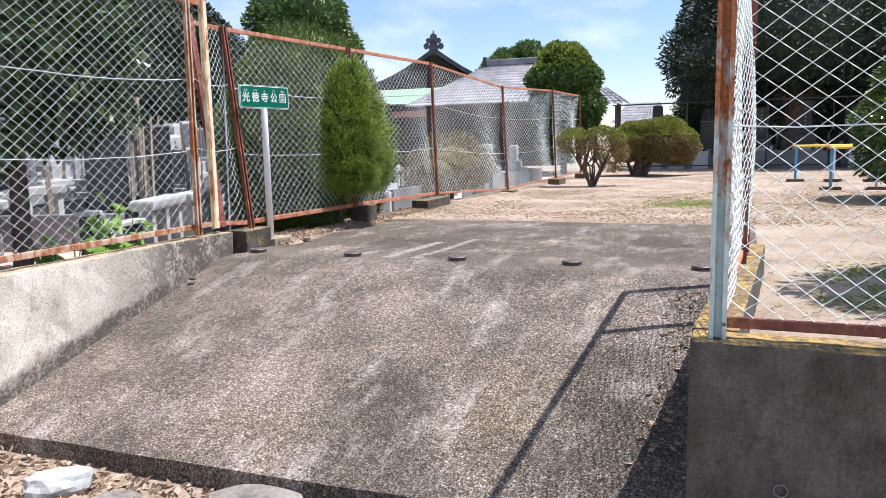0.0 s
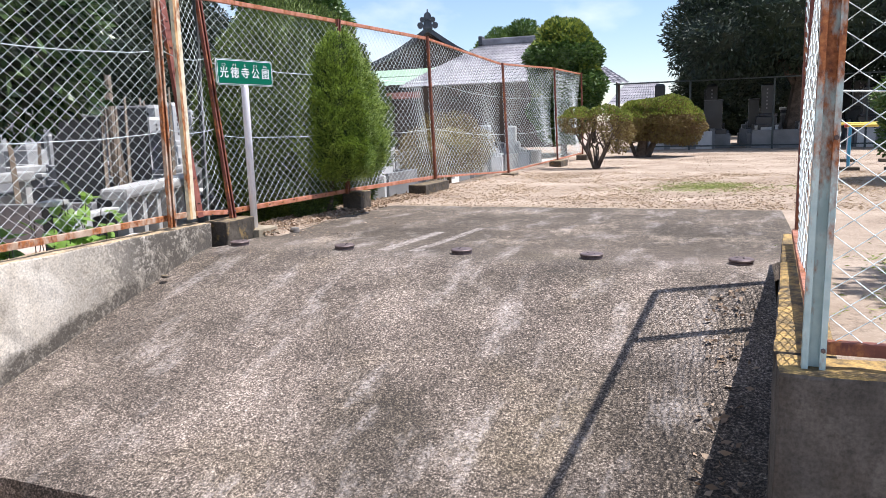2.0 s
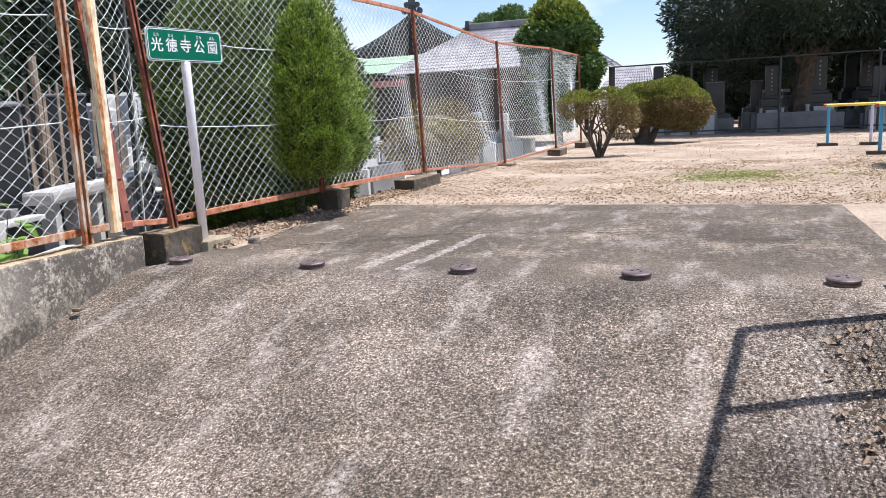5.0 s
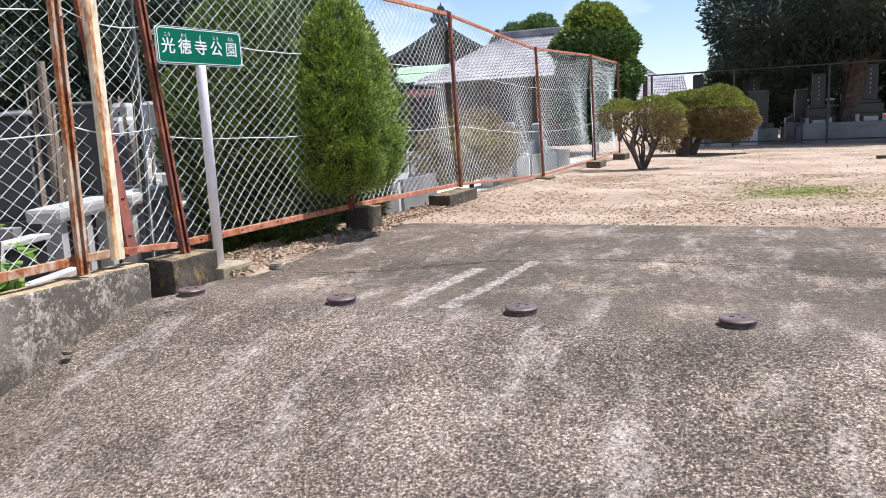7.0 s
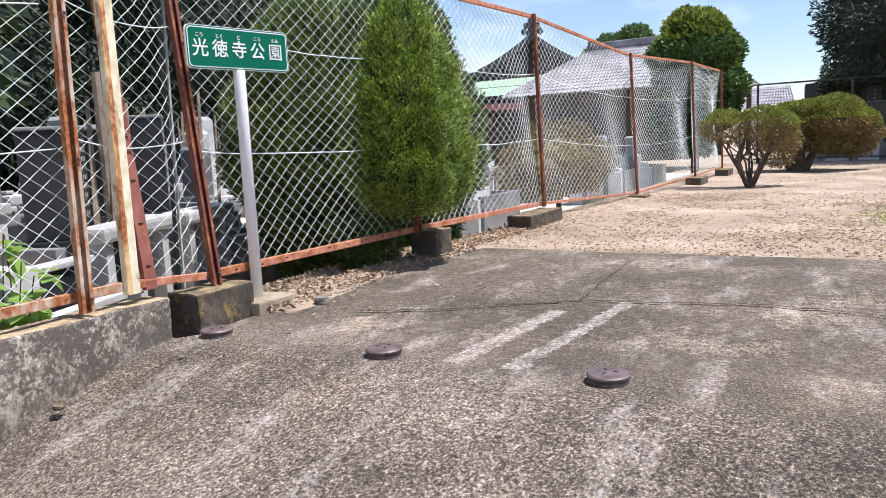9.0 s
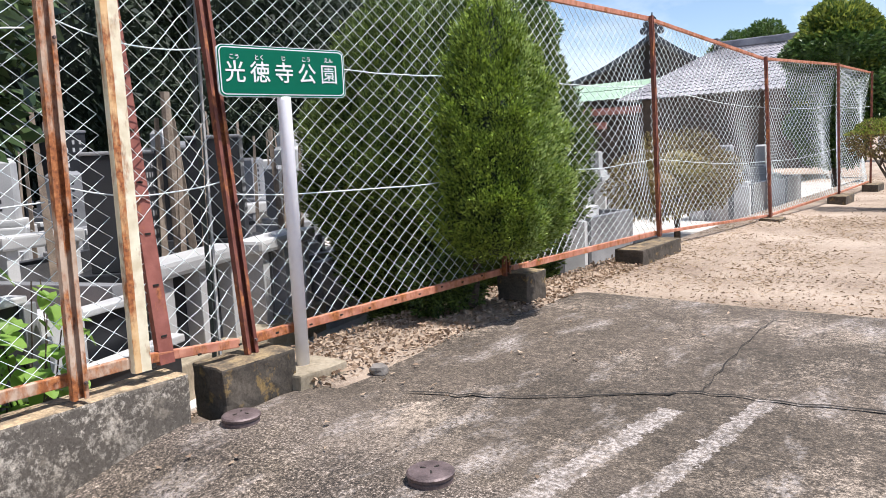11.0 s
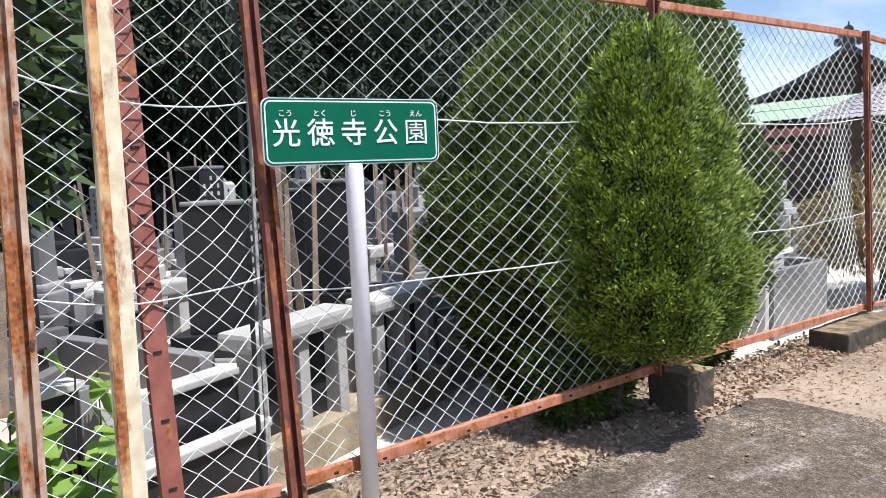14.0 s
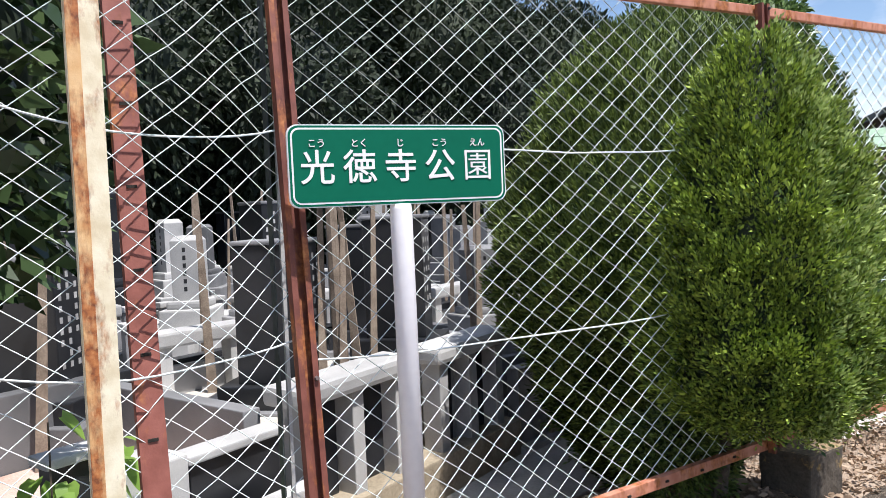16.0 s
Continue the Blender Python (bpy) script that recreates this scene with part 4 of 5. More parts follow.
def enclosure():
    """Front of a plot: beige footing, pale granite posts, dark panels and thick cap slabs."""
    e = thing("grave_enclosure", 0, 0, 0, "granite plot enclosure with thick pale cap slabs on posts", "enclosure", "grave kerbs in the cemetery")
    part("footing", boxed((0, 0.05, -0.285), (2.5, 0.42, 0.30), 0.015), M_BEIGE, e)
    for cx, w in ((-0.55, 1.04), (0.68, 0.96)):
        part("cap_slab", cap_slab(cx, 0.545, w), M_GRANITE_P, e)
        for k in range(3):
            part("post", boxed((cx + (k - 1) * (w / 2 - 0.12), -0.02, 0.17), (0.10, 0.16, 0.64), 0.008), M_GRANITE_P, e)
        for k in (-1, 1):
            part("panel", boxed((cx + k * (w / 4 - 0.05), 0.05, 0.17), (w / 2 - 0.24, 0.05, 0.62), 0.004), M_GRANITE_D, e)
    part("side_wall", boxed((-1.1, 0.95, 0.02), (0.12, 1.5, 0.9), 0.008), M_GRANITE, e)
    part("side_wall", boxed((1.16, 0.95, 0.02), (0.12, 1.5, 0.9), 0.008), M_GRANITE, e)
    part("back_wall", boxed((0.03, 1.72, 0.05), (2.14, 0.12, 0.96), 0.008), M_GRANITE_D, e)
    part("floor_slab", boxed((0.03, 0.9, -0.05), (2.1, 1.5, 0.70), 0.0), M_GRAVEL, e)
    return e


def stepped_plot():
    """A black granite plot: a tall end wall, a gap with a step and pink gravel, a lower wall and a pale kerb in front."""
    p = thing("black_plot", 0, 0, 0, "black granite grave plot with pale copings and pink gravel", "enclosure", "grave kerbs in the cemetery")
    for cx, w, h in ((-0.40, 0.22, 0.98), (0.42, 0.56, 0.80)):
        panel = part("panel", boxed((cx, 0, -0.43 + h / 2), (w, 0.10, h), 0.008), M_GRANITE_D, p)
        part("coping", boxed((cx, 0, -0.43 + h + 0.022), (w + 0.05, 0.16, 0.045), 0.010), M_GRANITE_P, panel)
    part("end_post", boxed((-0.26, -0.01, 0.06), (0.09, 0.15, 0.98), 0.008), M_GRANITE, p)
    part("step", boxed((-0.05, 0.06, 0.02), (0.32, 0.30, 0.84), 0.012), M_GRANITE_P, p)
    part("kerb", boxed((0.12, -0.24, 0.10), (1.26, 0.12, 0.055), 0.010), M_GRANITE_P, p)
    part("kerb_wall", boxed((0.12, -0.23, -0.18), (1.22, 0.08, 0.50), 0.006), M_GRANITE_D, p)
    part("gravel_bed", boxed((0.12, 0.95, -0.19), (1.2, 1.4, 0.48), 0.0), M_PINK, p)
    part("back_wall", boxed((0.12, 1.72, 0.05), (1.26, 0.12, 0.96), 0.008), M_GRANITE, p)
    return p


def gate_frame():
    """Two granite posts under a level lintel slab, by the way into a plot."""
    t = thing("plot_gate", 0, 0, 0, "pale granite lintel slab resting on two posts", "enclosure", "grave kerbs in the cemetery")
    part("lintel", boxed((0, 0, 0.72), (0.72, 0.22, 0.11), 0.02), M_GRANITE_P, t)
    for s in (-1, 1):
        part("post", boxed((s * 0.27, 0, 0.12), (0.10, 0.15, 1.10), 0.008), M_GRANITE_P, t)
    part("panel", boxed((0, 0.06, 0.05), (0.44, 0.05, 0.92), 0.004), M_GRANITE, t)
    return t


graves = [grave("gravestone", M_GRANITE, 0.72), grave("gravestone", M_GRANITE_D, 0.80), grave("gravestone", M_GRANITE_P, 0.62), stele()]
GRAVE_LABELS = ("grey granite gravestone on a stepped plinth", "polished black granite gravestone on a stepped plinth", "pale granite gravestone on a stepped plinth")
for g, l in zip(graves, GRAVE_LABELS):
    g["label"] = l
kerb0 = plot_kerb(1.9, 2.0)
stupa0 = stupa(1.75)
encl0 = enclosure()
rng = random.Random(7)
CEM, PLOT = -0.65, -0.22
first = {0: True, 1: True, 2: True, 3: True, "k": True, "s": True, "e": True}


def put(key, src, m):
    if first[key]:
        first[key] = False
        src.matrix_basis = m
    else:
        copy_thing(src, m)


# the front row, its wall set askew to the fence
ROW = pose(-6.3, 7.5, PLOT, 0, 0, 110)
put("e", encl0, ROW @ pose(0.64, 0, 0))
put("e", encl0, ROW @ pose(3.55, -0.05, 0))
put("e", encl0, ROW @ pose(1.2, 3.1, 0))
stepped = stepped_plot()
stepped.matrix_basis = ROW @ pose(-1.17, 0.02, 0)
copy_thing(stepped, ROW @ pose(-1.5, 3.1, 0))
put(3, graves[3], pose(-6.95, 7.42, PLOT, 0, 0, 47))
put(3, graves[3], pose(-7.25, 8.52, PLOT + 0.12, 0, 0, 47))
put(3, graves[3], pose(-7.9, 6.1, PLOT - 0.05, 0, 0, 52))
gate0 = gate_frame()
gate0.matrix_basis = pose(-7.75, 7.1, PLOT, 0, 0, 100)
for x, y, a in ((-8.3, 5.75, 95), (-9.3, 8.6, 105), (-9.9, 6.6, 98), (-8.6, 9.9, 108)):
    copy_thing(gate0, pose(x, y, PLOT, 0, 0, a))
def end_wall():
    w = thing("plot_wall", 0, 0, 0, "plain grey granite end wall of a grave plot", "wall", "grave kerbs in the cemetery")
    part("slab", boxed((0, 0, -0.09), (0.80, 0.12, 0.68), 0.01), M_GRANITE, w)
    part("base", boxed((0, -0.03, -0.395), (0.9, 0.24, 0.07), 0.008), M_GRANITE_P, w)
    return w


end_wall().matrix_basis = ROW @ pose(2.32, -0.12, 0, 0, 0, -8)
stake_rng = random.Random(19)
for y, a, x in ((7.70, 3, -6.68), (7.82, -2, -6.74), (7.62, 2, -6.80), (7.93, -4, -6.70), (8.02, 3, -6.85), (9.25, 2, -7.25), (9.33, -3, -7.3), (9.42, 4, -7.22)):
    put("s", stupa0, pose(x, y, -0.65, 0, a, 75 + 9 * a) @ Matrix.Diagonal((1, 1, stake_rng.uniform(1.0, 1.15), 1)))
for col in range(6):
    x = -9.1 - 1.5 * col
    for row in range(10):
        y = 3.4 + 1.5 * row + (0.8 if col % 2 else 0) + rng.uniform(-0.15, 0.15)
        if y > 1.1 * (-x) + 4.0:
            continue
        k = rng.choice((0, 2, 1, 2, 3, 2, 0))
        turn = rng.choice((100, 100, 10, 55)) + rng.uniform(-3, 3)
        sc = rng.uniform(0.85, 1.08)
        put(k, graves[k], pose(x, y, PLOT + 0.05, 0, 0, turn) @ Matrix.Diagonal((sc, sc, sc * rng.uniform(0.9, 1.2), 1)))
        put("k", kerb0, pose(x, y, PLOT, 0, 0, turn) @ Matrix.Diagonal((0.76, 0.72, rng.uniform(0.9, 1.2), 1)))
        for q in range(rng.choice((0, 0, 1))):
            put("s", stupa0, pose(x - 0.7, y + rng.uniform(-0.6, 0.6), CEM, 0, rng.uniform(-4, 4), 90 + rng.uniform(-20, 20)) @ Matrix.Diagonal((1, 1, rng.uniform(1.05, 1.3), 1)))
for x, y, k, tn, sc in ((-9.3, 7.45, 2, 55, 0.98), (-8.85, 10.75, 2, 75, 1.0), (-7.6, 9.6, 0, 90, 0.8), (-8.0, 10.9, 2, 90, 0.85), (-6.9, 10.9, 1, 90, 0.8), (-8.1, 5.0, 1, 90, 0.95), (-8.3, 8.7, 3, 80, 1.0), (-8.9, 6.5, 0, 50, 0.9)):
    put(k, graves[k], pose(x, y, PLOT + 0.05, 0, 0, tn) @ Matrix.Diagonal((sc, sc, sc, 1)))
for q in range(13):
    put("s", stupa0, pose(rng.uniform(-11.5, -7.2), rng.uniform(5.0, 12.5), CEM, 0, rng.uniform(-6, 6), rng.uniform(40, 120)) @ Matrix.Diagonal((rng.uniform(0.6, 1), 1, rng.uniform(0.95, 1.25), 1)))
pole = thing("steel_angle", -4.47, 6.46, CEM, "thin dark steel angle leaning behind the fence", "post")
part("flange", along((0, 0, 0), (0.10, -0.02, 2.75), 0.030, 0.005, 0.001), M_FARFENCE, pole)
part("edge", along((0.003, 0.030, 0), (0.103, 0.010, 2.75), 0.010, 0.012, 0.001), M_GRANITE_P, pole, "thin pale edge")
stake = part("wooden_stake", tube((-6.78, 7.78, CEM), (-6.70, 7.72, 1.62), 0.045, 0.036, 8), M_WOOD)
tagged(stake, "tall weathered wooden stake among the graves", "stake")
# graves seen through the far end of the fence
for x, y in ((-6.4, 13.6), (-8.6, 15.4), (-9.2, 18.0), (-6.3, 20.5), (-8.4, 21.0), (-6.2, 22.8), (-10.4, 22.5), (-8.0, 24.5), (-10.2, 26.5)):
    k = rng.choice((0, 2, 2))
    put(k, graves[k], pose(x, y, PLOT + 0.05, 0, 0, rng.choice((0, 90))) @ Matrix.Diagonal((0.9, 0.9, 0.75, 1)))
    put("k", kerb0, pose(x, y, PLOT, 0, 0, 0) @ Matrix.Diagonal((0.9, 0.9, 0.9, 1)))
# graves beyond the far fence, mostly black stone in place of the tree's shade
for col in range(8):
    for row in range(3):
        x, y = -2.2 + 1.45 * col + rng.uniform(-0.2, 0.2), 26.3 + 2.0 * row
        k = rng.choice((1, 1, 3, 1, 0))
        sc = rng.uniform(0.85, 1.15)
        put(k, graves[k], pose(x, y, 0.1, 0, 0, rng.choice((0, 90, 0))) @ Matrix.Diagonal((sc * 1.2, sc, sc, 1)))
        if col % 2 == 0:
            put("k", kerb0, pose(x + 0.6, y, -0.05, 0, 0, 180 * (col % 4 // 2)) @ Matrix.Diagonal((1.4, 1, rng.uniform(1.4, 2.0), 1)))

gravel = part("pavement_cemetery", boxed((-15.85, 11, -0.643), (19.9, 44, 0.02), 0.0), M_GRAVEL)
path = part("pavement_path", boxed((-5.37, 19.7, -0.640), (1.04, 20.0, 0.02), 0.0), M_GRAVEL)
tagged(path, "pale gravel path along the cemetery side of the fence", "gravel", kind="structure")
tagged(gravel, "pale gravel of the cemetery paths", "gravel", kind="structure")


# ---------------------------------------------------------------- planting
def shrub(name, x, y, z, lobes, count, length, width, material, label, category="shrub", seed=1, core_k=0.8, trunks=(), droop=0.2, jitter=0.8, depth=0.2, group="", inner=None):
    t = thing(name, x, y, z, label, category, group)
    for p0, p1, r0, r1 in trunks:
        if z < -0.1 and p0[2] == 0:
            p0 = (p0[0], p0[1], -0.45)
        part("trunk", tube(p0, p1, r0, r1, 8), M_BARK, t)
    pts, nor = shell(lobes, count, seed, depth)
    leaves("crown", pts, nor, length, width, material, t, droop, jitter, seed)
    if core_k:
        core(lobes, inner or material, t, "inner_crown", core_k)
    return t


# clipped conical conifer that grows through the fence
CONE = [(0.40, 0.14), (0.44, 0.27), (0.52, 0.355), (0.68, 0.385), (0.88, 0.39), (1.1, 0.365), (1.35, 0.31), (1.58, 0.235), (1.78, 0.15), (1.93, 0.05)]
cone = thing("conifer_shrub", -4.07, 8.35, 0.0, "dense bright green conical conifer growing into the fence", "conifer")
part("trunk", tube((-0.22, 0, -0.05), (-0.05, 0, 1.0), 0.035, 0.02, 8), M_BARK, cone)
pts, nor = profile_points(CONE, 2800, 3, 0.05)
sprays("crown", pts, nor, 42, 0.095, 0.024, 0.010, L_CONIFER, cone, 3, 1.0)
# near-black core: shade in the gaps between twigs, given as colour
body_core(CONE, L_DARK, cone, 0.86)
# paler leaves on the sunward side: sunlight put into the leaf colour
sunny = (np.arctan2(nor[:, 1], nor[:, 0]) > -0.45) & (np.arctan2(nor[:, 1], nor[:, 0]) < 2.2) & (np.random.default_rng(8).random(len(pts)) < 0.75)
sprays("new_growth", pts[sunny] * np.array([1.04, 1.04, 1.0]), nor[sunny], 40, 0.10, 0.024, 0.010, L_CONIFER_LIT, cone, 9, 1.4)
pts, nor = profile_points([(0.0, 0.22), (0.15, 0.30), (0.38, 0.34)], 900, 4, 0.05)
sprays("skirt", pts * np.array([0.5, 0.9, 0.9]) + np.array([-0.36, -0.05, 0.0]), nor, 12, 0.07, 0.03, 0.012, L_DOME, cone, 5, 0.3)
# broad domed conifer behind
DOME = [(-0.55, 0.55), (-0.2, 0.78), (0.3, 1.02), (0.8, 1.25), (1.3, 1.22), (1.7, 1.05), (2.15, 0.84), (2.5, 0.50), (2.72, 0.15)]
dome = thing("round_conifer", -5.62, 9.85, -0.1, "broad domed clipped conifer behind the fence", "conifer")
part("trunk", tube((0, 0, -0.6), (0, 0, 1.5), 0.12, 0.06, 8), M_BARK, dome)
pts, nor = profile_points(DOME, 8000, 6, 0.03)
sprays("crown", pts, nor, 27, 0.11, 0.042, 0.012, L_DOME, dome, 6, 1.0)
body_core(DOME, L_DOME, dome, 0.9)
shrub("evergreen_tree", -7.6, 14.3, PLOT, [(0, 0, 1.3, 0.8, 0.8, 1.3), (0.1, 0, 2.3, 0.6, 0.6, 1.0)], 9000, 0.1, 0.04, L_DOME, "grey-green evergreen behind the domed conifer", "tree", 13, 0.85, [((0, 0, 0), (0, 0, 1.0), 0.08, 0.06)], -0.3, 0.8, 0.2)
shrub("tall_evergreen", -12.2, 20.0, PLOT, [(0, 0, 2.0, 1.9, 1.9, 2.0), (0.3, 0, 4.0, 1.6, 1.6, 1.6), (-0.6, 0.3, 5.0, 1.1, 1.1, 1.0), (0.9, -0.3, 4.9, 0.9, 0.9, 0.9)], 22000, 0.16, 0.06, L_HOLLY, "tall sunlit evergreen behind the cemetery", "tree", 16, 0.82, [((0, 0, 0), (0, 0, 2.5), 0.16, 0.1)], 0.2, 1.0, 0.3)
shrub("weeping_shrub", -5.9, 16.4, PLOT, [(0, 0, 0.75, 0.9, 1.3, 0.65), (-0.1, -0.8, 0.55, 0.7, 0.8, 0.5), (0, 0.9, 0.6, 0.7, 0.8, 0.5)], 9000, 0.09, 0.02, L_AZALEA, "olive weeping shrub among the graves", "shrub", 14, 0.6, [((0, 0, 0), (0, 0, 0.6), 0.06, 0.04)], 0.8, 0.9, 0.4)
def broad_leaf(k):
    """A heart-shaped leaf with a fold along its rib."""
    bm = bmesh.new()
    half = ((0.0, 0.0, 0.0), (0.30, -0.10, 0.06), (0.46, 0.16, 0.09), (0.40, 0.48, 0.07), (0.20, 0.80, 0.02), (0.0, 1.0, -0.10))
    rib = [bm.verts.new((0, y, -0.12 * y * y)) for y in (0.0, 0.2, 0.48, 0.8, 1.0)]
    for side in (-1, 1):
        edge = [bm.verts.new((side * x, y, z - 0.1 * y * y)) for x, y, z in half[1:5]]
        bm.faces.new((rib[0], edge[0], edge[1], rib[1]))
        bm.faces.new((rib[1], edge[1], edge[2], rib[2]))
        bm.faces.new((rib[2], edge[2], edge[3], rib[3]))
        bm.faces.new((rib[3], edge[3], rib[4]))
    me = bpy.data.meshes.new("leaf")
    bm.to_mesh(me)
    bm.free()
    me.materials.append(L_VINE)
    return me


vine = thing("vine", -5.50, 5.85, -0.65, "fresh lime-green creeper with broad leaves among the graves", "plant")
vr = random.Random(5)
leaf_mesh = broad_leaf(0)
for k in range(26):
    x0, y0 = vr.gauss(0, 0.10), vr.uniform(-0.6, 0.32)
    tip = Vector((x0 + vr.uniform(-0.1, 0.25), y0 + vr.uniform(-0.15, 0.15), vr.uniform(0.75, 1.22) - 0.25 * abs(y0)))
    part("stem", sweep([Vector((x0, y0, 0)), Vector((x0, y0, 0)).lerp(tip, 0.5) + Vector((0.02, 0.02, 0.03)), tip], 0.004), M_BARK, vine)
    for q in range(9):
        at = Vector((x0, y0, 0)).lerp(tip, vr.uniform(0.25, 1.0))
        leaf = new("leaf", leaf_mesh)
        leaf.parent = vine
        size = vr.uniform(0.09, 0.155)
        leaf.matrix_basis = pose(at.x + vr.uniform(-0.06, 0.1), at.y + vr.uniform(-0.08, 0.08), at.z, vr.uniform(-65, 15), vr.uniform(-25, 25), vr.uniform(-170, -10)) @ Matrix.Diagonal((size, size, size, 1))
# pruned azaleas on the dirt
b1 = [(-0.32, 0, 0.93, 0.40, 0.42, 0.26), (0.22, 0.05, 0.98, 0.36, 0.4, 0.24), (0.42, 0.25, 0.72, 0.36, 0.4, 0.42)]
tr1 = [((0.05, 0, -0.05), (-0.15, 0, 0.35), 0.04, 0.025), ((-0.15, 0, 0.33), (-0.45, 0.0, 0.85), 0.022, 0.01), ((-0.12, 0, 0.33), (0.0, 0.05, 0.9), 0.03, 0.014), ((0.06, 0, 0), (0.25, 0, 0.45), 0.03, 0.02),
       ((0.25, 0, 0.43), (0.1, 0.05, 0.85), 0.025, 0.012), ((0.25, 0, 0.43), (0.42, 0.1, 0.8), 0.025, 0.012), ((-0.3, 0, 0.58), (-0.2, 0.1, 0.9), 0.02, 0.01)]
stem_rng = random.Random(11)
for k in range(16):
    a = stem_rng.uniform(0, 6.28)
    q0 = Vector((0.05 + 0.05 * math.cos(a), 0.05 * math.sin(a), 0.0))
    q1 = Vector((0.05 + 0.22 * math.cos(a), 0.22 * math.sin(a), 0.35 + 0.1 * stem_rng.random()))
    q2 = Vector((stem_rng.uniform(-0.6, 0.6), stem_rng.uniform(-0.25, 0.35), stem_rng.uniform(0.8, 1.05)))
    tr1 += [(q0, q1, 0.022, 0.015), (q1, q2, 0.014, 0.006)]
shrub("azalea_bush", -2.68, 16.2, 0.0, b1, 6500, 0.042, 0.02, L_AZALEA, "pruned azalea bush with bare stems and brown-olive leaves", "shrub", 5, 0.0, tr1, 0.0, 1.0, 0.5, "azaleas on the dirt")
b2 = [(-0.45, 0, 0.85, 0.62, 0.7, 0.5), (0.35, 0, 0.9, 0.72, 0.75, 0.58), (0.75, 0.1, 0.75, 0.5, 0.5, 0.45), (-0.1, 0.1, 1.05, 0.7, 0.7, 0.42)]
tr2 = [((-0.35, 0, -0.05), (-0.25, 0, 0.6), 0.16, 0.1), ((-0.2, 0, -0.05), (0.1, 0, 0.6), 0.1, 0.05), ((-0.45, 0, 0), (-0.7, 0, 0.6), 0.06, 0.03)]
shrub("azalea_bush", -1.95, 20.9, 0.0, b2, 16000, 0.06, 0.028, L_AZALEA, "rounded azalea bush with yellow-green top on dark stems", "shrub", 6, 0.7, tr2, 0.0, 1.0, 0.3, "azaleas on the dirt")
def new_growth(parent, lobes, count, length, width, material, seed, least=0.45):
    """Fresh tips, or leaves coloured as sunlit, on the upper side of a crown."""
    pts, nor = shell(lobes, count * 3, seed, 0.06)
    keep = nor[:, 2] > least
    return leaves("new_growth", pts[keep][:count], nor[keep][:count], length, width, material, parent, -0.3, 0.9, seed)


azaleas = [o for o in scene.objects if o.name.startswith("azalea_bush")]
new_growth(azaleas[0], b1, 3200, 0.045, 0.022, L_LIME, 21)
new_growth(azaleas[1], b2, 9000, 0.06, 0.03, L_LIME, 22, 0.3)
rt = [(0, 0, 2.6, 1.02, 1.0, 1.05), (0.15, 0, 1.9, 0.95, 0.95, 1.0), (-0.1, 0.1, 1.3, 0.85, 0.9, 0.9), (-0.05, 0, 3.05, 0.7, 0.7, 0.6)]
shrub("evergreen_tree", -4.58, 22.2, 0.0, rt, 20000, 0.12, 0.05, L_HOLLY, "rounded evergreen tree with lime-green tips", "tree", 7, 0.85, [((0, 0, -0.1), (0, 0, 1.5), 0.1, 0.07)], 0.2, 1.0, 0.2)
new_growth([o for o in scene.objects if o.name.startswith("evergreen_tree")][-1], rt, 6000, 0.12, 0.05, L_LIME, 23, 0.4)
# camellia whose leaves hang by the fence
cam_l = [(0, -0.2, 2.4, 0.85, 1.0, 1.2), (0.15, 0.35, 2.2, 0.6, 0.62, 0.95), (0.1, -1.0, 2.2, 0.9, 1.0, 1.2), (-0.8, -0.7, 3.3, 1.1, 1.0, 1.1), (0.15, 0.15, 1.75, 0.5, 0.6, 0.55), (0.1, -0.9, 1.75, 0.7, 0.8, 0.6)]
# inner crown takes the near-black leaf: shade deep in the foliage, painted
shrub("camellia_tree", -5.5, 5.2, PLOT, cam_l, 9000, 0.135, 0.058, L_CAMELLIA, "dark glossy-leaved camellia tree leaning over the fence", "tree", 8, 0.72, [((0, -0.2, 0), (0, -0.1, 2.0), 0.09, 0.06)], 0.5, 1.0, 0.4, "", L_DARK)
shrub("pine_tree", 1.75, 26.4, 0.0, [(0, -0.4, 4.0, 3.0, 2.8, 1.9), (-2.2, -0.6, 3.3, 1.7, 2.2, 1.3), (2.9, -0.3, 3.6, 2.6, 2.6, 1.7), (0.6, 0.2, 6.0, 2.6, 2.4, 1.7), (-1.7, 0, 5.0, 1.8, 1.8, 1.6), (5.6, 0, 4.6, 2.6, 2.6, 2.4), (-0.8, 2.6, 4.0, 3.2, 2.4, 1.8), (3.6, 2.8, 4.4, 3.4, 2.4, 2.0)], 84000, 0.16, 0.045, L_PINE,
      "large dark evergreen tree over the far graves", "tree", 9, 0.78, [((-0.15, 0, -0.1), (0.0, 0, 1.4), 0.34, 0.28), ((0, 0, 1.35), (0.25, 0, 3.6), 0.28, 0.2), ((0.1, 0, 1.6), (-1.1, 0, 3.4), 0.14, 0.07), ((0.2, 0, 1.9), (1.5, 0, 3.6), 0.14, 0.07)], 0.2, 1.0, 0.35)
shrub("evergreen_tree", 3.2, 6.15, 0.0, [(0, 0, 3.0, 1.35, 1.0, 0.8), (0.5, 0.3, 3.6, 0.9, 0.9, 0.7), (0.9, -0.2, 3.1, 1.2, 1.0, 0.8)], 14000, 0.12, 0.05, L_HOLLY, "evergreen tree shading the dirt by the wall", "tree", 15, 0.85, [((0, 0, -0.05), (0.1, 0, 2.6), 0.1, 0.07)], 0.2, 1.0, 0.3)
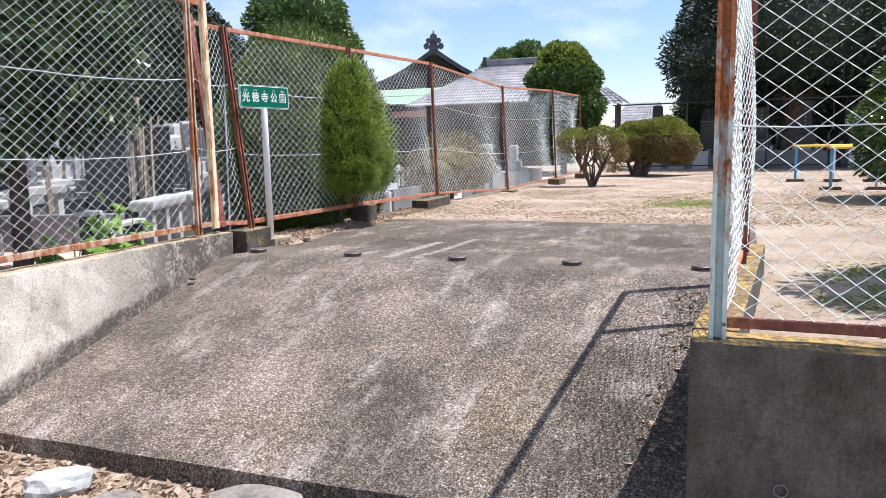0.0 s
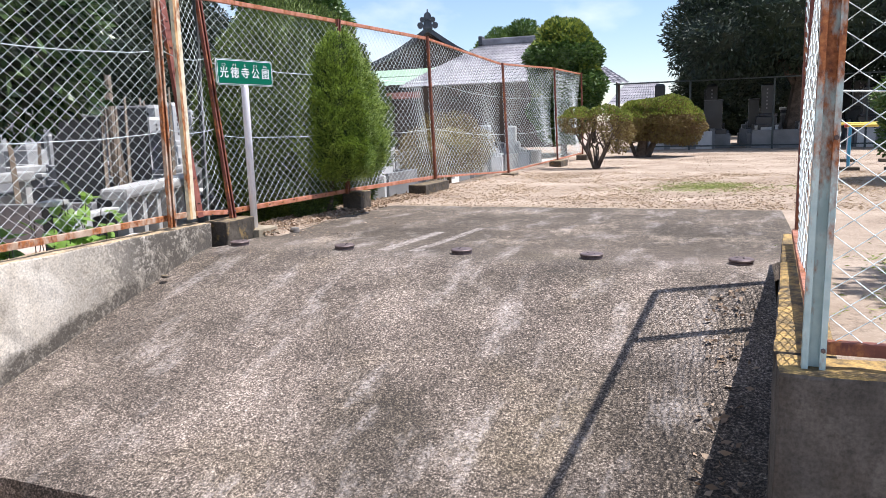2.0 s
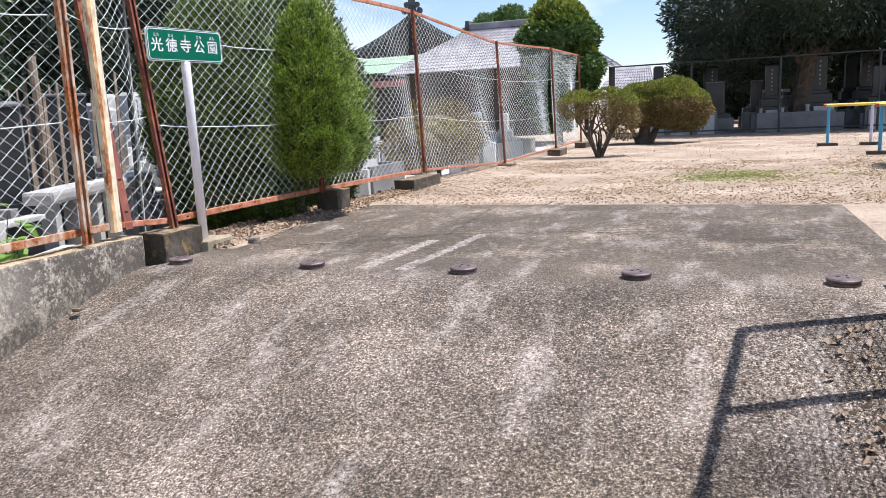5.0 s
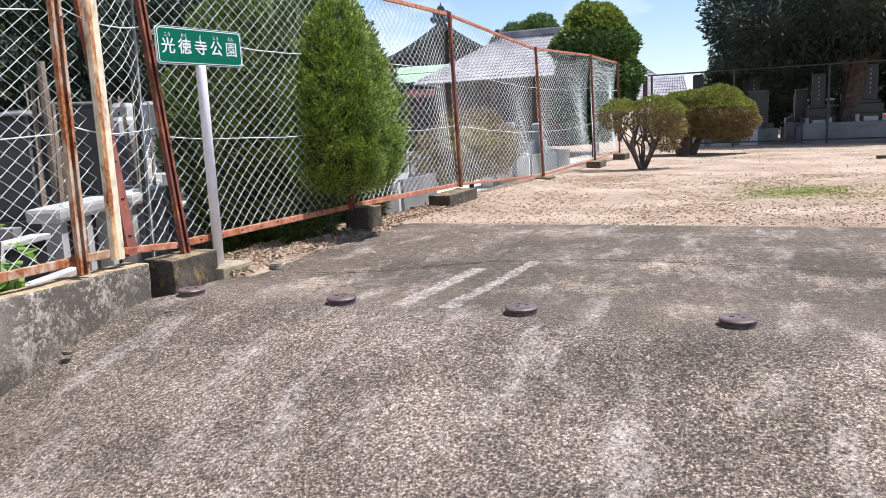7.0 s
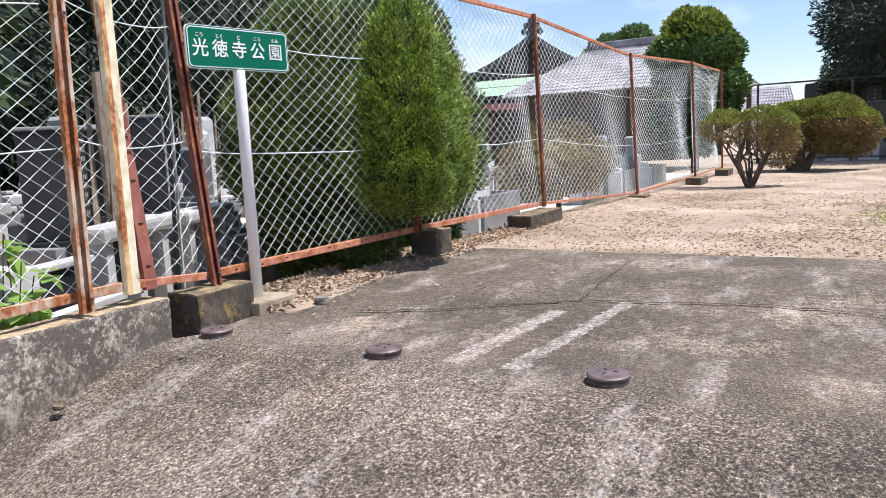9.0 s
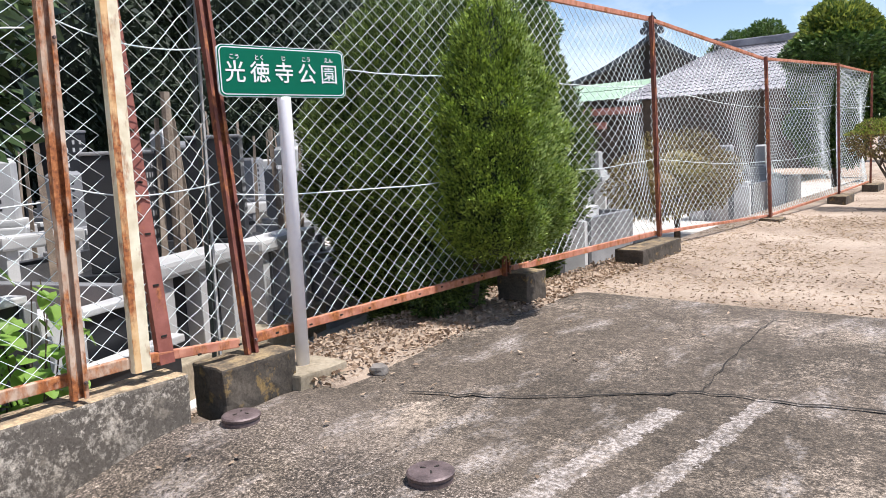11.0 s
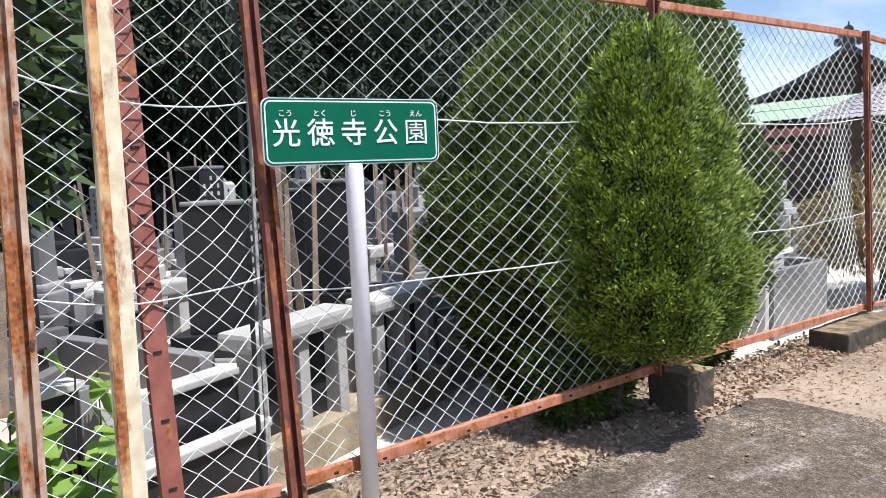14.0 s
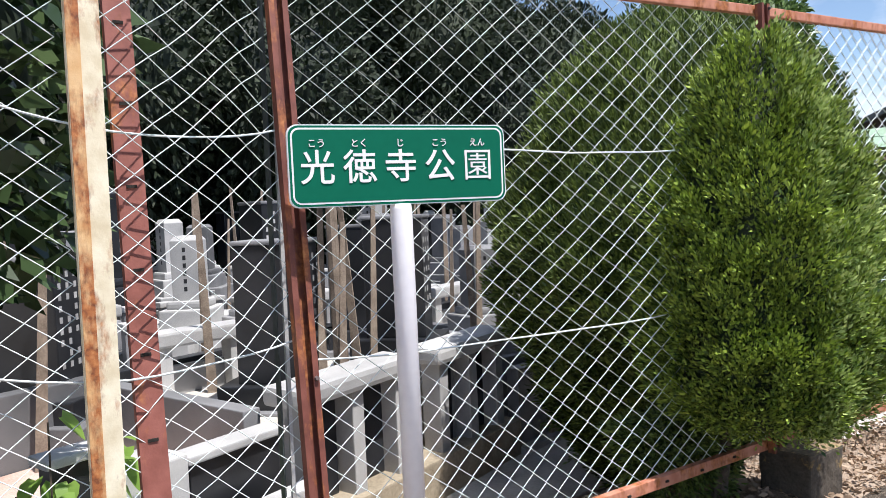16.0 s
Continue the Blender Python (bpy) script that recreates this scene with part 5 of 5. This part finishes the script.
bush = shrub("broad_bush", 2.75, 13.2, 0.0, [(0, 0, 1.0, 0.95, 1.0, 0.9), (0.2, 0, 1.7, 0.85, 0.9, 0.75), (0.6, 0.3, 1.2, 1.0, 1.0, 1.0)], 16000, 0.08, 0.035, L_HOLLY, "broad rounded evergreen bush, its sunlit top coloured lime", "shrub", 10, 0.85, [((0, 0, -0.05), (0, 0, 0.8), 0.08, 0.05)], 0.2, 1.0, 0.25)
# lime leaves on top paint the sunlight that falls on this bush
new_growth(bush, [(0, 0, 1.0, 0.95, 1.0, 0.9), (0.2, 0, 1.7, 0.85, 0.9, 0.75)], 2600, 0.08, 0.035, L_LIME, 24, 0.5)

shrub("far_pine", -17.5, 60.0, 0.0, [(0, 0, 7.2, 1.9, 1.9, 1.2), (1.6, 0, 7.9, 1.3, 1.3, 1.0), (-1.4, 0, 6.7, 1.2, 1.2, 0.9)], 7000, 0.3, 0.09, L_HOLLY, "distant pine rising behind the temple roofs", "tree", 17, 0.8, [((0, 0, 0), (0, 0, 7.0), 0.25, 0.15)], 0.2, 1.0, 0.3)
# dark wood behind the cemetery
woods = [(-17.5, 3.0, 7.5), (-17.8, 7.5, 8.0), (-18.0, 12.0, 7.5), (-18.6, 16.5, 7.0), (-19.5, 21.5, 6.5), (-22.5, 10.0, 9.0), (-22.5, 15.0, 9.5), (-23.5, 20.5, 8.5), (-15.0, -1.5, 8.0), (-11.0, -2.0, 7.5), (-10.6, 2.2, 6.8), (-13.2, 0.5, 7.0), (-22.0, 27.0, 6.0), (2.5, 38.0, 5.5), (8.0, 36.0, 6.0), (13.5, 34.0, 7.0), (18.5, 29.0, 7.0), (-0.5, 44.0, 3.4)]
tree_rng = random.Random(3)
wood = None
for i, (x, y, h) in enumerate(woods):
    m = pose(x, y, PLOT, 0, 0, tree_rng.uniform(0, 360)) @ Matrix.Diagonal((1, 1, h / 6.5, 1))
    if wood is None:
        lob = [(0, 0, 4.4, 2.6, 2.6, 2.2), (1.2, 0.6, 3.0, 2.0, 2.0, 1.6), (-1.3, -0.4, 3.0, 2.0, 2.1, 1.8), (0.2, -1.2, 5.4, 1.7, 1.7, 1.4), (0.1, 1.3, 2.3, 1.9, 1.7, 1.6), (0.2, -1.2, 1.7, 2.1, 1.6, 1.5), (-0.8, 0.6, 1.4, 1.7, 1.7, 1.3)]
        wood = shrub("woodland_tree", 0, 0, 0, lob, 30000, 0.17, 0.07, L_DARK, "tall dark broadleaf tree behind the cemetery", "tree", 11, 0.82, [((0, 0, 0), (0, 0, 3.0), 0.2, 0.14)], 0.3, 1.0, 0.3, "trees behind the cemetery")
        wood.matrix_basis = m
    else:
        copy_thing(wood, m)


# ---------------------------------------------------------------- far fence, bars
far_fence = thing("boundary_fence", 0, 0, 0, "dark green wire boundary fence with thin posts", "fence", "fences round the park")
for x in (-3.5, -1.32, 1.0, 3.4, 5.8, 8.2):
    part("post", tube((x, 25.0, -0.05), (x, 25.0, 2.05), 0.03, 0.03, 8), M_FARFENCE, far_fence)
part("top_rail", tube((-3.6, 25.0, 2.05), (8.3, 25.0, 2.05), 0.022, 0.022, 6), M_FARFENCE, far_fence)
part("bottom_rail", tube((-3.6, 25.0, 0.1), (8.3, 25.0, 0.1), 0.02, 0.02, 6), M_FARFENCE, far_fence)


def low_bar(x, y, turn):
    t = thing("play_bar", x, y, 0, "low yellow play bar on blue and lilac posts", "play bar", "play bars on the dirt", turn)
    part("bar", tube((-0.05, 0, 0.74), (1.5, 0, 0.74), 0.028, 0.028, 10), M_YELLOW, t, "yellow painted bar")
    part("end", tube((-0.09, 0, 0.74), (-0.045, 0, 0.74), 0.032, 0.032, 10), M_REDPAINT, t, "red end cap")
    for x0, m, l in ((0.0, M_BLUE, "blue painted post"), (0.72, M_LILAC, "pale lilac post"), (1.45, M_BLUE, "blue painted post")):
        p = part("post", tube((x0, 0, 0), (x0, 0, 0.74), 0.027, 0.027, 10), m, t, l)
        part("foot", boxed((x0, 0, 0.01), (0.34, 0.2, 0.06), 0.01), M_BLOCK, p, "concrete foot")
    return t


low_bar(1.37, 18.0, 0)
low_bar(1.78, 15.4, 0)


# ---------------------------------------------------------------- temple
def tiled_roof(name, corners, ridge, material, parent, drop=0.25, rows=14, cols=26, wave=0.05, sag=0.0):
    """A roof slope from eaves (two corners) up to a ridge (two points), with rounded tile rows."""
    e0, e1 = Vector(corners[0]), Vector(corners[1])
    r0, r1 = Vector(ridge[0]), Vector(ridge[1])
    nor = (e1 - e0).cross(r0 - e0)
    nor = nor.normalized() if nor.z > 0 else -nor.normalized()
    bm = bmesh.new()
    n = cols * 4
    grid = []
    for j in range(rows + 1):
        v = j / rows
        for top in ((0, 1) if 0 < j < rows else (0,)):
            row = []
            for i in range(n + 1):
                u = i / n
                p = e0.lerp(e1, u).lerp(r0.lerp(r1, u), v)
                p = p + nor * (wave * max(-0.2, math.cos(u * cols * 2 * math.pi)) + (0.03 if top else 0.0) - sag * math.sin(math.pi * v))
                row.append(bm.verts.new(p))
            grid.append(row)
    for a, b in zip(grid, grid[1:]):
        for i in range(n):
            bm.faces.new((a[i], a[i + 1], b[i + 1], b[i]))
    ob = part(name, bm, material, parent)
    return ob


hall = thing("temple_hall", -16, 41, 0, "temple hall with a steep dark tiled gable roof", "temple", "temple buildings")
hall.matrix_basis = Matrix.Translation((-15.75, 39.5, 0)) @ pose(0, 0, 0, 0, 0, 22) @ Matrix.Translation((15.75, -39.5, 0))
# gable faces the park: ridge runs away from it
tiled_roof("roof", [(-20.3, 39.2, 3.9), (-20.3, 50, 3.9)], [(-15.75, 39.5, 6.1), (-15.75, 50, 6.1)], M_TILE_D, hall, rows=12, cols=24, sag=0.28)
tiled_roof("roof", [(-11.2, 39.2, 3.9), (-11.2, 50, 3.9)], [(-15.75, 39.5, 6.1), (-15.75, 50, 6.1)], M_TILE_D, hall, rows=12, cols=24, sag=0.28)
bm = bmesh.new()
vs = [bm.verts.new(p) for p in ((-19.6, 39.9, 3.95), (-11.9, 39.9, 3.95), (-14.0, 39.9, 4.75), (-15.75, 39.9, 5.9), (-17.5, 39.9, 4.75))]
bm.faces.new(vs)
part("gable", bm, M_DARKWOOD, hall, "dark timber gable")
for s in (-1, 1):
    prev = Vector((-15.75, 39.35, 6.12))
    for i in range(1, 7):
        t = i / 6
        p = Vector((-15.75 + s * 4.4 * t, 39.35, 6.12 - 2.2 * t - 0.30 * math.sin(math.pi * t)))
        part("barge_board", along(prev, p, 0.16, 0.22, 0.0), M_TILE_D, hall)
        prev = p
orn = part("ridge_ornament", boxed((-15.75, 39.3, 6.35), (0.55, 0.3, 0.5), 0.06, 0.7), M_TILE_D, hall)
for dx, dz, r in ((-0.4, 6.3, 0.16), (0.4, 6.3, 0.16), (-0.28, 6.6, 0.14), (0.28, 6.6, 0.14), (0, 6.78, 0.2)):
    part("scroll", tube((-15.75 + dx, 39.15, dz), (-15.75 + dx, 39.45, dz), r, r, 12), M_TILE_D, orn)
part("finial", tube((-15.75, 39.3, 6.8), (-15.75, 39.3, 7.15), 0.06, 0.03, 8), M_TILE_D, orn)
part("ridge", boxed((-15.75, 44.8, 6.15), (0.4, 10.8, 0.3), 0.03), M_TILE_D, hall)
part("wall", boxed((-15.75, 45.5, 1.9), (7.0, 9.5, 4.1), 0.0), M_DARKWOOD, hall)

annex = thing("temple_annex", 0, 0, 0, "low annex with a pale green sheet roof and red fascia", "building", "temple buildings")
tiled_roof("roof", [(-21.5, 34.5, 2.95), (-13.5, 34.5, 2.95)], [(-21.5, 38.0, 3.95), (-13.5, 38.0, 3.95)], M_GREENROOF, annex, rows=2, cols=18, wave=0.02)
part("fascia", boxed((-17.5, 34.7, 2.45), (8.0, 0.12, 0.3), 0.0), M_REDBAND, annex)
part("fascia", boxed((-18.5, 34.9, 1.85), (5.0, 0.12, 0.3), 0.0), M_REDBAND, annex)
part("wall", boxed((-17.5, 36.6, 1.25), (7.6, 3.0, 2.9), 0.0), M_DARKWOOD, annex)

priest = thing("temple_residence", 0, 0, 0, "temple residence with a broad grey tiled hip roof", "building", "temple buildings")
tiled_roof("roof", [(-14.6, 33.0, 2.75), (-7.0, 33.0, 2.75)], [(-11.6, 36.5, 4.75), (-7.4, 36.5, 4.75)], M_TILE, priest, rows=14, cols=30)
tiled_roof("roof", [(-14.6, 40.0, 2.75), (-14.6, 33.0, 2.75)], [(-11.6, 36.6, 4.75), (-11.6, 36.5, 4.75)], M_TILE, priest, rows=14, cols=22)
tiled_roof("roof", [(-14.6, 40.0, 2.75), (-7.0, 40.0, 2.75)], [(-11.6, 36.5, 4.75), (-7.4, 36.5, 4.75)], M_TILE, priest, rows=14, cols=30)
ridge = part("ridge", boxed((-9.5, 36.5, 4.88), (4.3, 0.36, 0.3), 0.04), M_TILE, priest)
part("ridge_end", boxed((-11.7, 36.5, 4.95), (0.2, 0.5, 0.45), 0.05), M_TILE_D, ridge)
part("wall", boxed((-10.7, 36.6, 1.3), (6.4, 5.6, 2.9), 0.0), M_DARKWOOD, priest)

shed = thing("temple_gate", 0, 0, 0, "small gate building with a tiled roof", "building", "temple buildings")
tiled_roof("roof", [(-8.0, 36.0, 2.7), (-4.55, 36.0, 2.6)], [(-8.0, 38.0, 3.6), (-6.0, 38.0, 3.5)], M_TILE, shed, rows=6, cols=12)
for x in (-5.1, -6.2):
    part("post", boxed((x, 36.4, 1.3), (0.18, 0.18, 2.8), 0.01), M_DARKWOOD, shed)
house = thing("far_house", 0, 0, 0, "distant house with a pale grey tiled roof", "house", "temple buildings")
tiled_roof("roof", [(-8.0, 52, 2.0), (-4.4, 52, 2.0)], [(-7.2, 55, 3.5), (-5.0, 55, 3.5)], M_TILE, house, rows=8, cols=18)
part("wall", boxed((-6.2, 54, 0.9), (3.4, 3.0, 2.0), 0.0), M_PLASTER, house)

# ---------------------------------------------------------------- small things on the ground
def scatter(name, region, count, length, width, material, label, seed, zf, category="leaf litter", patchy=0.0, soft=False):
    r = np.random.default_rng(seed)
    x0, x1, y0, y1 = region
    pts = np.stack([r.uniform(x0, x1, count * 2), r.uniform(y0, y1, count * 2), np.zeros(count * 2)], 1)
    if soft:
        pts[:, 0] = r.normal((x0 + x1) / 2, (x1 - x0) / 4, count * 2)
        pts[:, 1] = r.normal((y0 + y1) / 2, (y1 - y0) / 4, count * 2)
    if patchy:
        dens = np.array([noise.noise(Vector((x * 1.1, y * 1.1, seed))) + 0.5 * noise.noise(Vector((x * 4, y * 4, seed))) for x, y, _ in pts])
        pts = pts[dens > r.normal(patchy, 0.25, count * 2)]
    pts = pts[:count]
    pts[:, 2] = [zf(x, y) for x, y, _ in pts]
    nor = r.normal(0, 1, pts.shape)
    nor[:, 2] = np.abs(nor[:, 2]) * 0.15
    ob = leaves(name, pts, nor, length, width, material, None, -0.1, 0.2, seed)
    return tagged(ob, label, category, kind="stuff")


def dirt_z(x, y):
    return ground_z(x, y) + 0.005


scatter("leaf_litter", (-4.1, 0.2, 1.6, 3.42), 6500, 0.06, 0.03, L_LITTER, "dry pale brown fallen leaves below the ramp", 1, lambda x, y: ground_z(x, y) + 0.008)
scatter("leaf_litter", (-5.5, -3.92, 6.65, 11.0), 11000, 0.036, 0.018, L_LITTER, "dry fallen leaves along the foot of the fence", 2, dirt_z, patchy=-0.5)
scatter("leaf_litter", (-4.2, 4.0, 9.3, 24.0), 11000, 0.024, 0.012, L_LITTER, "scattered dry leaves on the dirt", 3, dirt_z, patchy=0.1)
scatter("dry_grass", (-4.2, 3.0, 9.25, 15.0), 22000, 0.05, 0.005, L_DRY, "dry straw bits on the dirt", 4, dirt_z, "dry grass", 0.05)
scatter("leaf_litter", (-4.0, 1.0, 9.15, 10.9), 2800, 0.024, 0.012, L_LITTER, "dry leaves gathered along the edge of the concrete", 9, dirt_z, patchy=0.0)
scatter("grass_patch", (-1.4, 0.9, 11.2, 12.9), 4500, 0.03, 0.008, L_GRASS, "thin patch of short green grass", 5, dirt_z, "grass", -0.1, True)
scatter("grass_patch", (0.45, 2.5, 5.0, 6.6), 5000, 0.05, 0.008, L_GRASS, "short green grass in the shade by the wall", 6, dirt_z, "grass", -0.1, True)
scatter("leaf_litter", (-0.16, 0.07, 3.8, 5.7), 90, 0.05, 0.024, L_LITTER, "dry leaves blown against the wall", 7, lambda x, y: ramp_z(y, x) + 0.012)
scatter("leaf_litter", (-4.0, -2.6, 5.2, 9.0), 40, 0.035, 0.018, L_LITTER, "few dry leaves on the concrete", 8, lambda x, y: ramp_z(y, x) + 0.012)


def rock(name, x, y, z, s, seed, label, mat):
    bm = bmesh.new()
    bmesh.ops.create_icosphere(bm, subdivisions=3, radius=1.0)
    for v in bm.verts:
        d = v.co.copy()
        v.co *= 1 + 0.35 * noise.noise(d * 1.3 + Vector((seed, 0, 0)))
        v.co += Vector(noise.noise_vector(d * 4 + Vector((seed, 1, 0)))) * 0.06
        v.co = Vector((v.co.x * s[0], v.co.y * s[1], max(-0.5, min(0.55, v.co.z)) * s[2]))
    ob = part(name, bm, mat)
    ob.matrix_basis = pose(x, y, z, 0, 0, seed * 40)
    return tagged(ob, label, "stone", "loose stones by the ramp")


rock("loose_stone", -3.0, 3.12, -0.74, (0.17, 0.10, 0.09), 1, "pale rough stone lying on dry leaves", M_GRANITE_P)
rock("loose_stone", -2.55, 3.05, -0.76, (0.13, 0.10, 0.08), 2, "grey brown rough stone on dry leaves", M_STONE)
rock("edge_stone", -1.85, 3.28, -0.745, (0.26, 0.14, 0.07), 0, "flat tan edge stone at the foot of the ramp", M_STONE)
rock("edge_stone", -1.2, 3.26, -0.745, (0.34, 0.15, 0.07), 0, "flat tan edge stone at the foot of the ramp", M_STONE)
rock("loose_stone", -3.86, 6.98, 0.015, (0.055, 0.045, 0.045), 3, "small grey stone beside the sign footing", M_STONE)
rock("loose_stone", -4.0, 5.4, -0.115, (0.032, 0.024, 0.018), 4, "small brown stone by the wall foot", M_BLOCK)
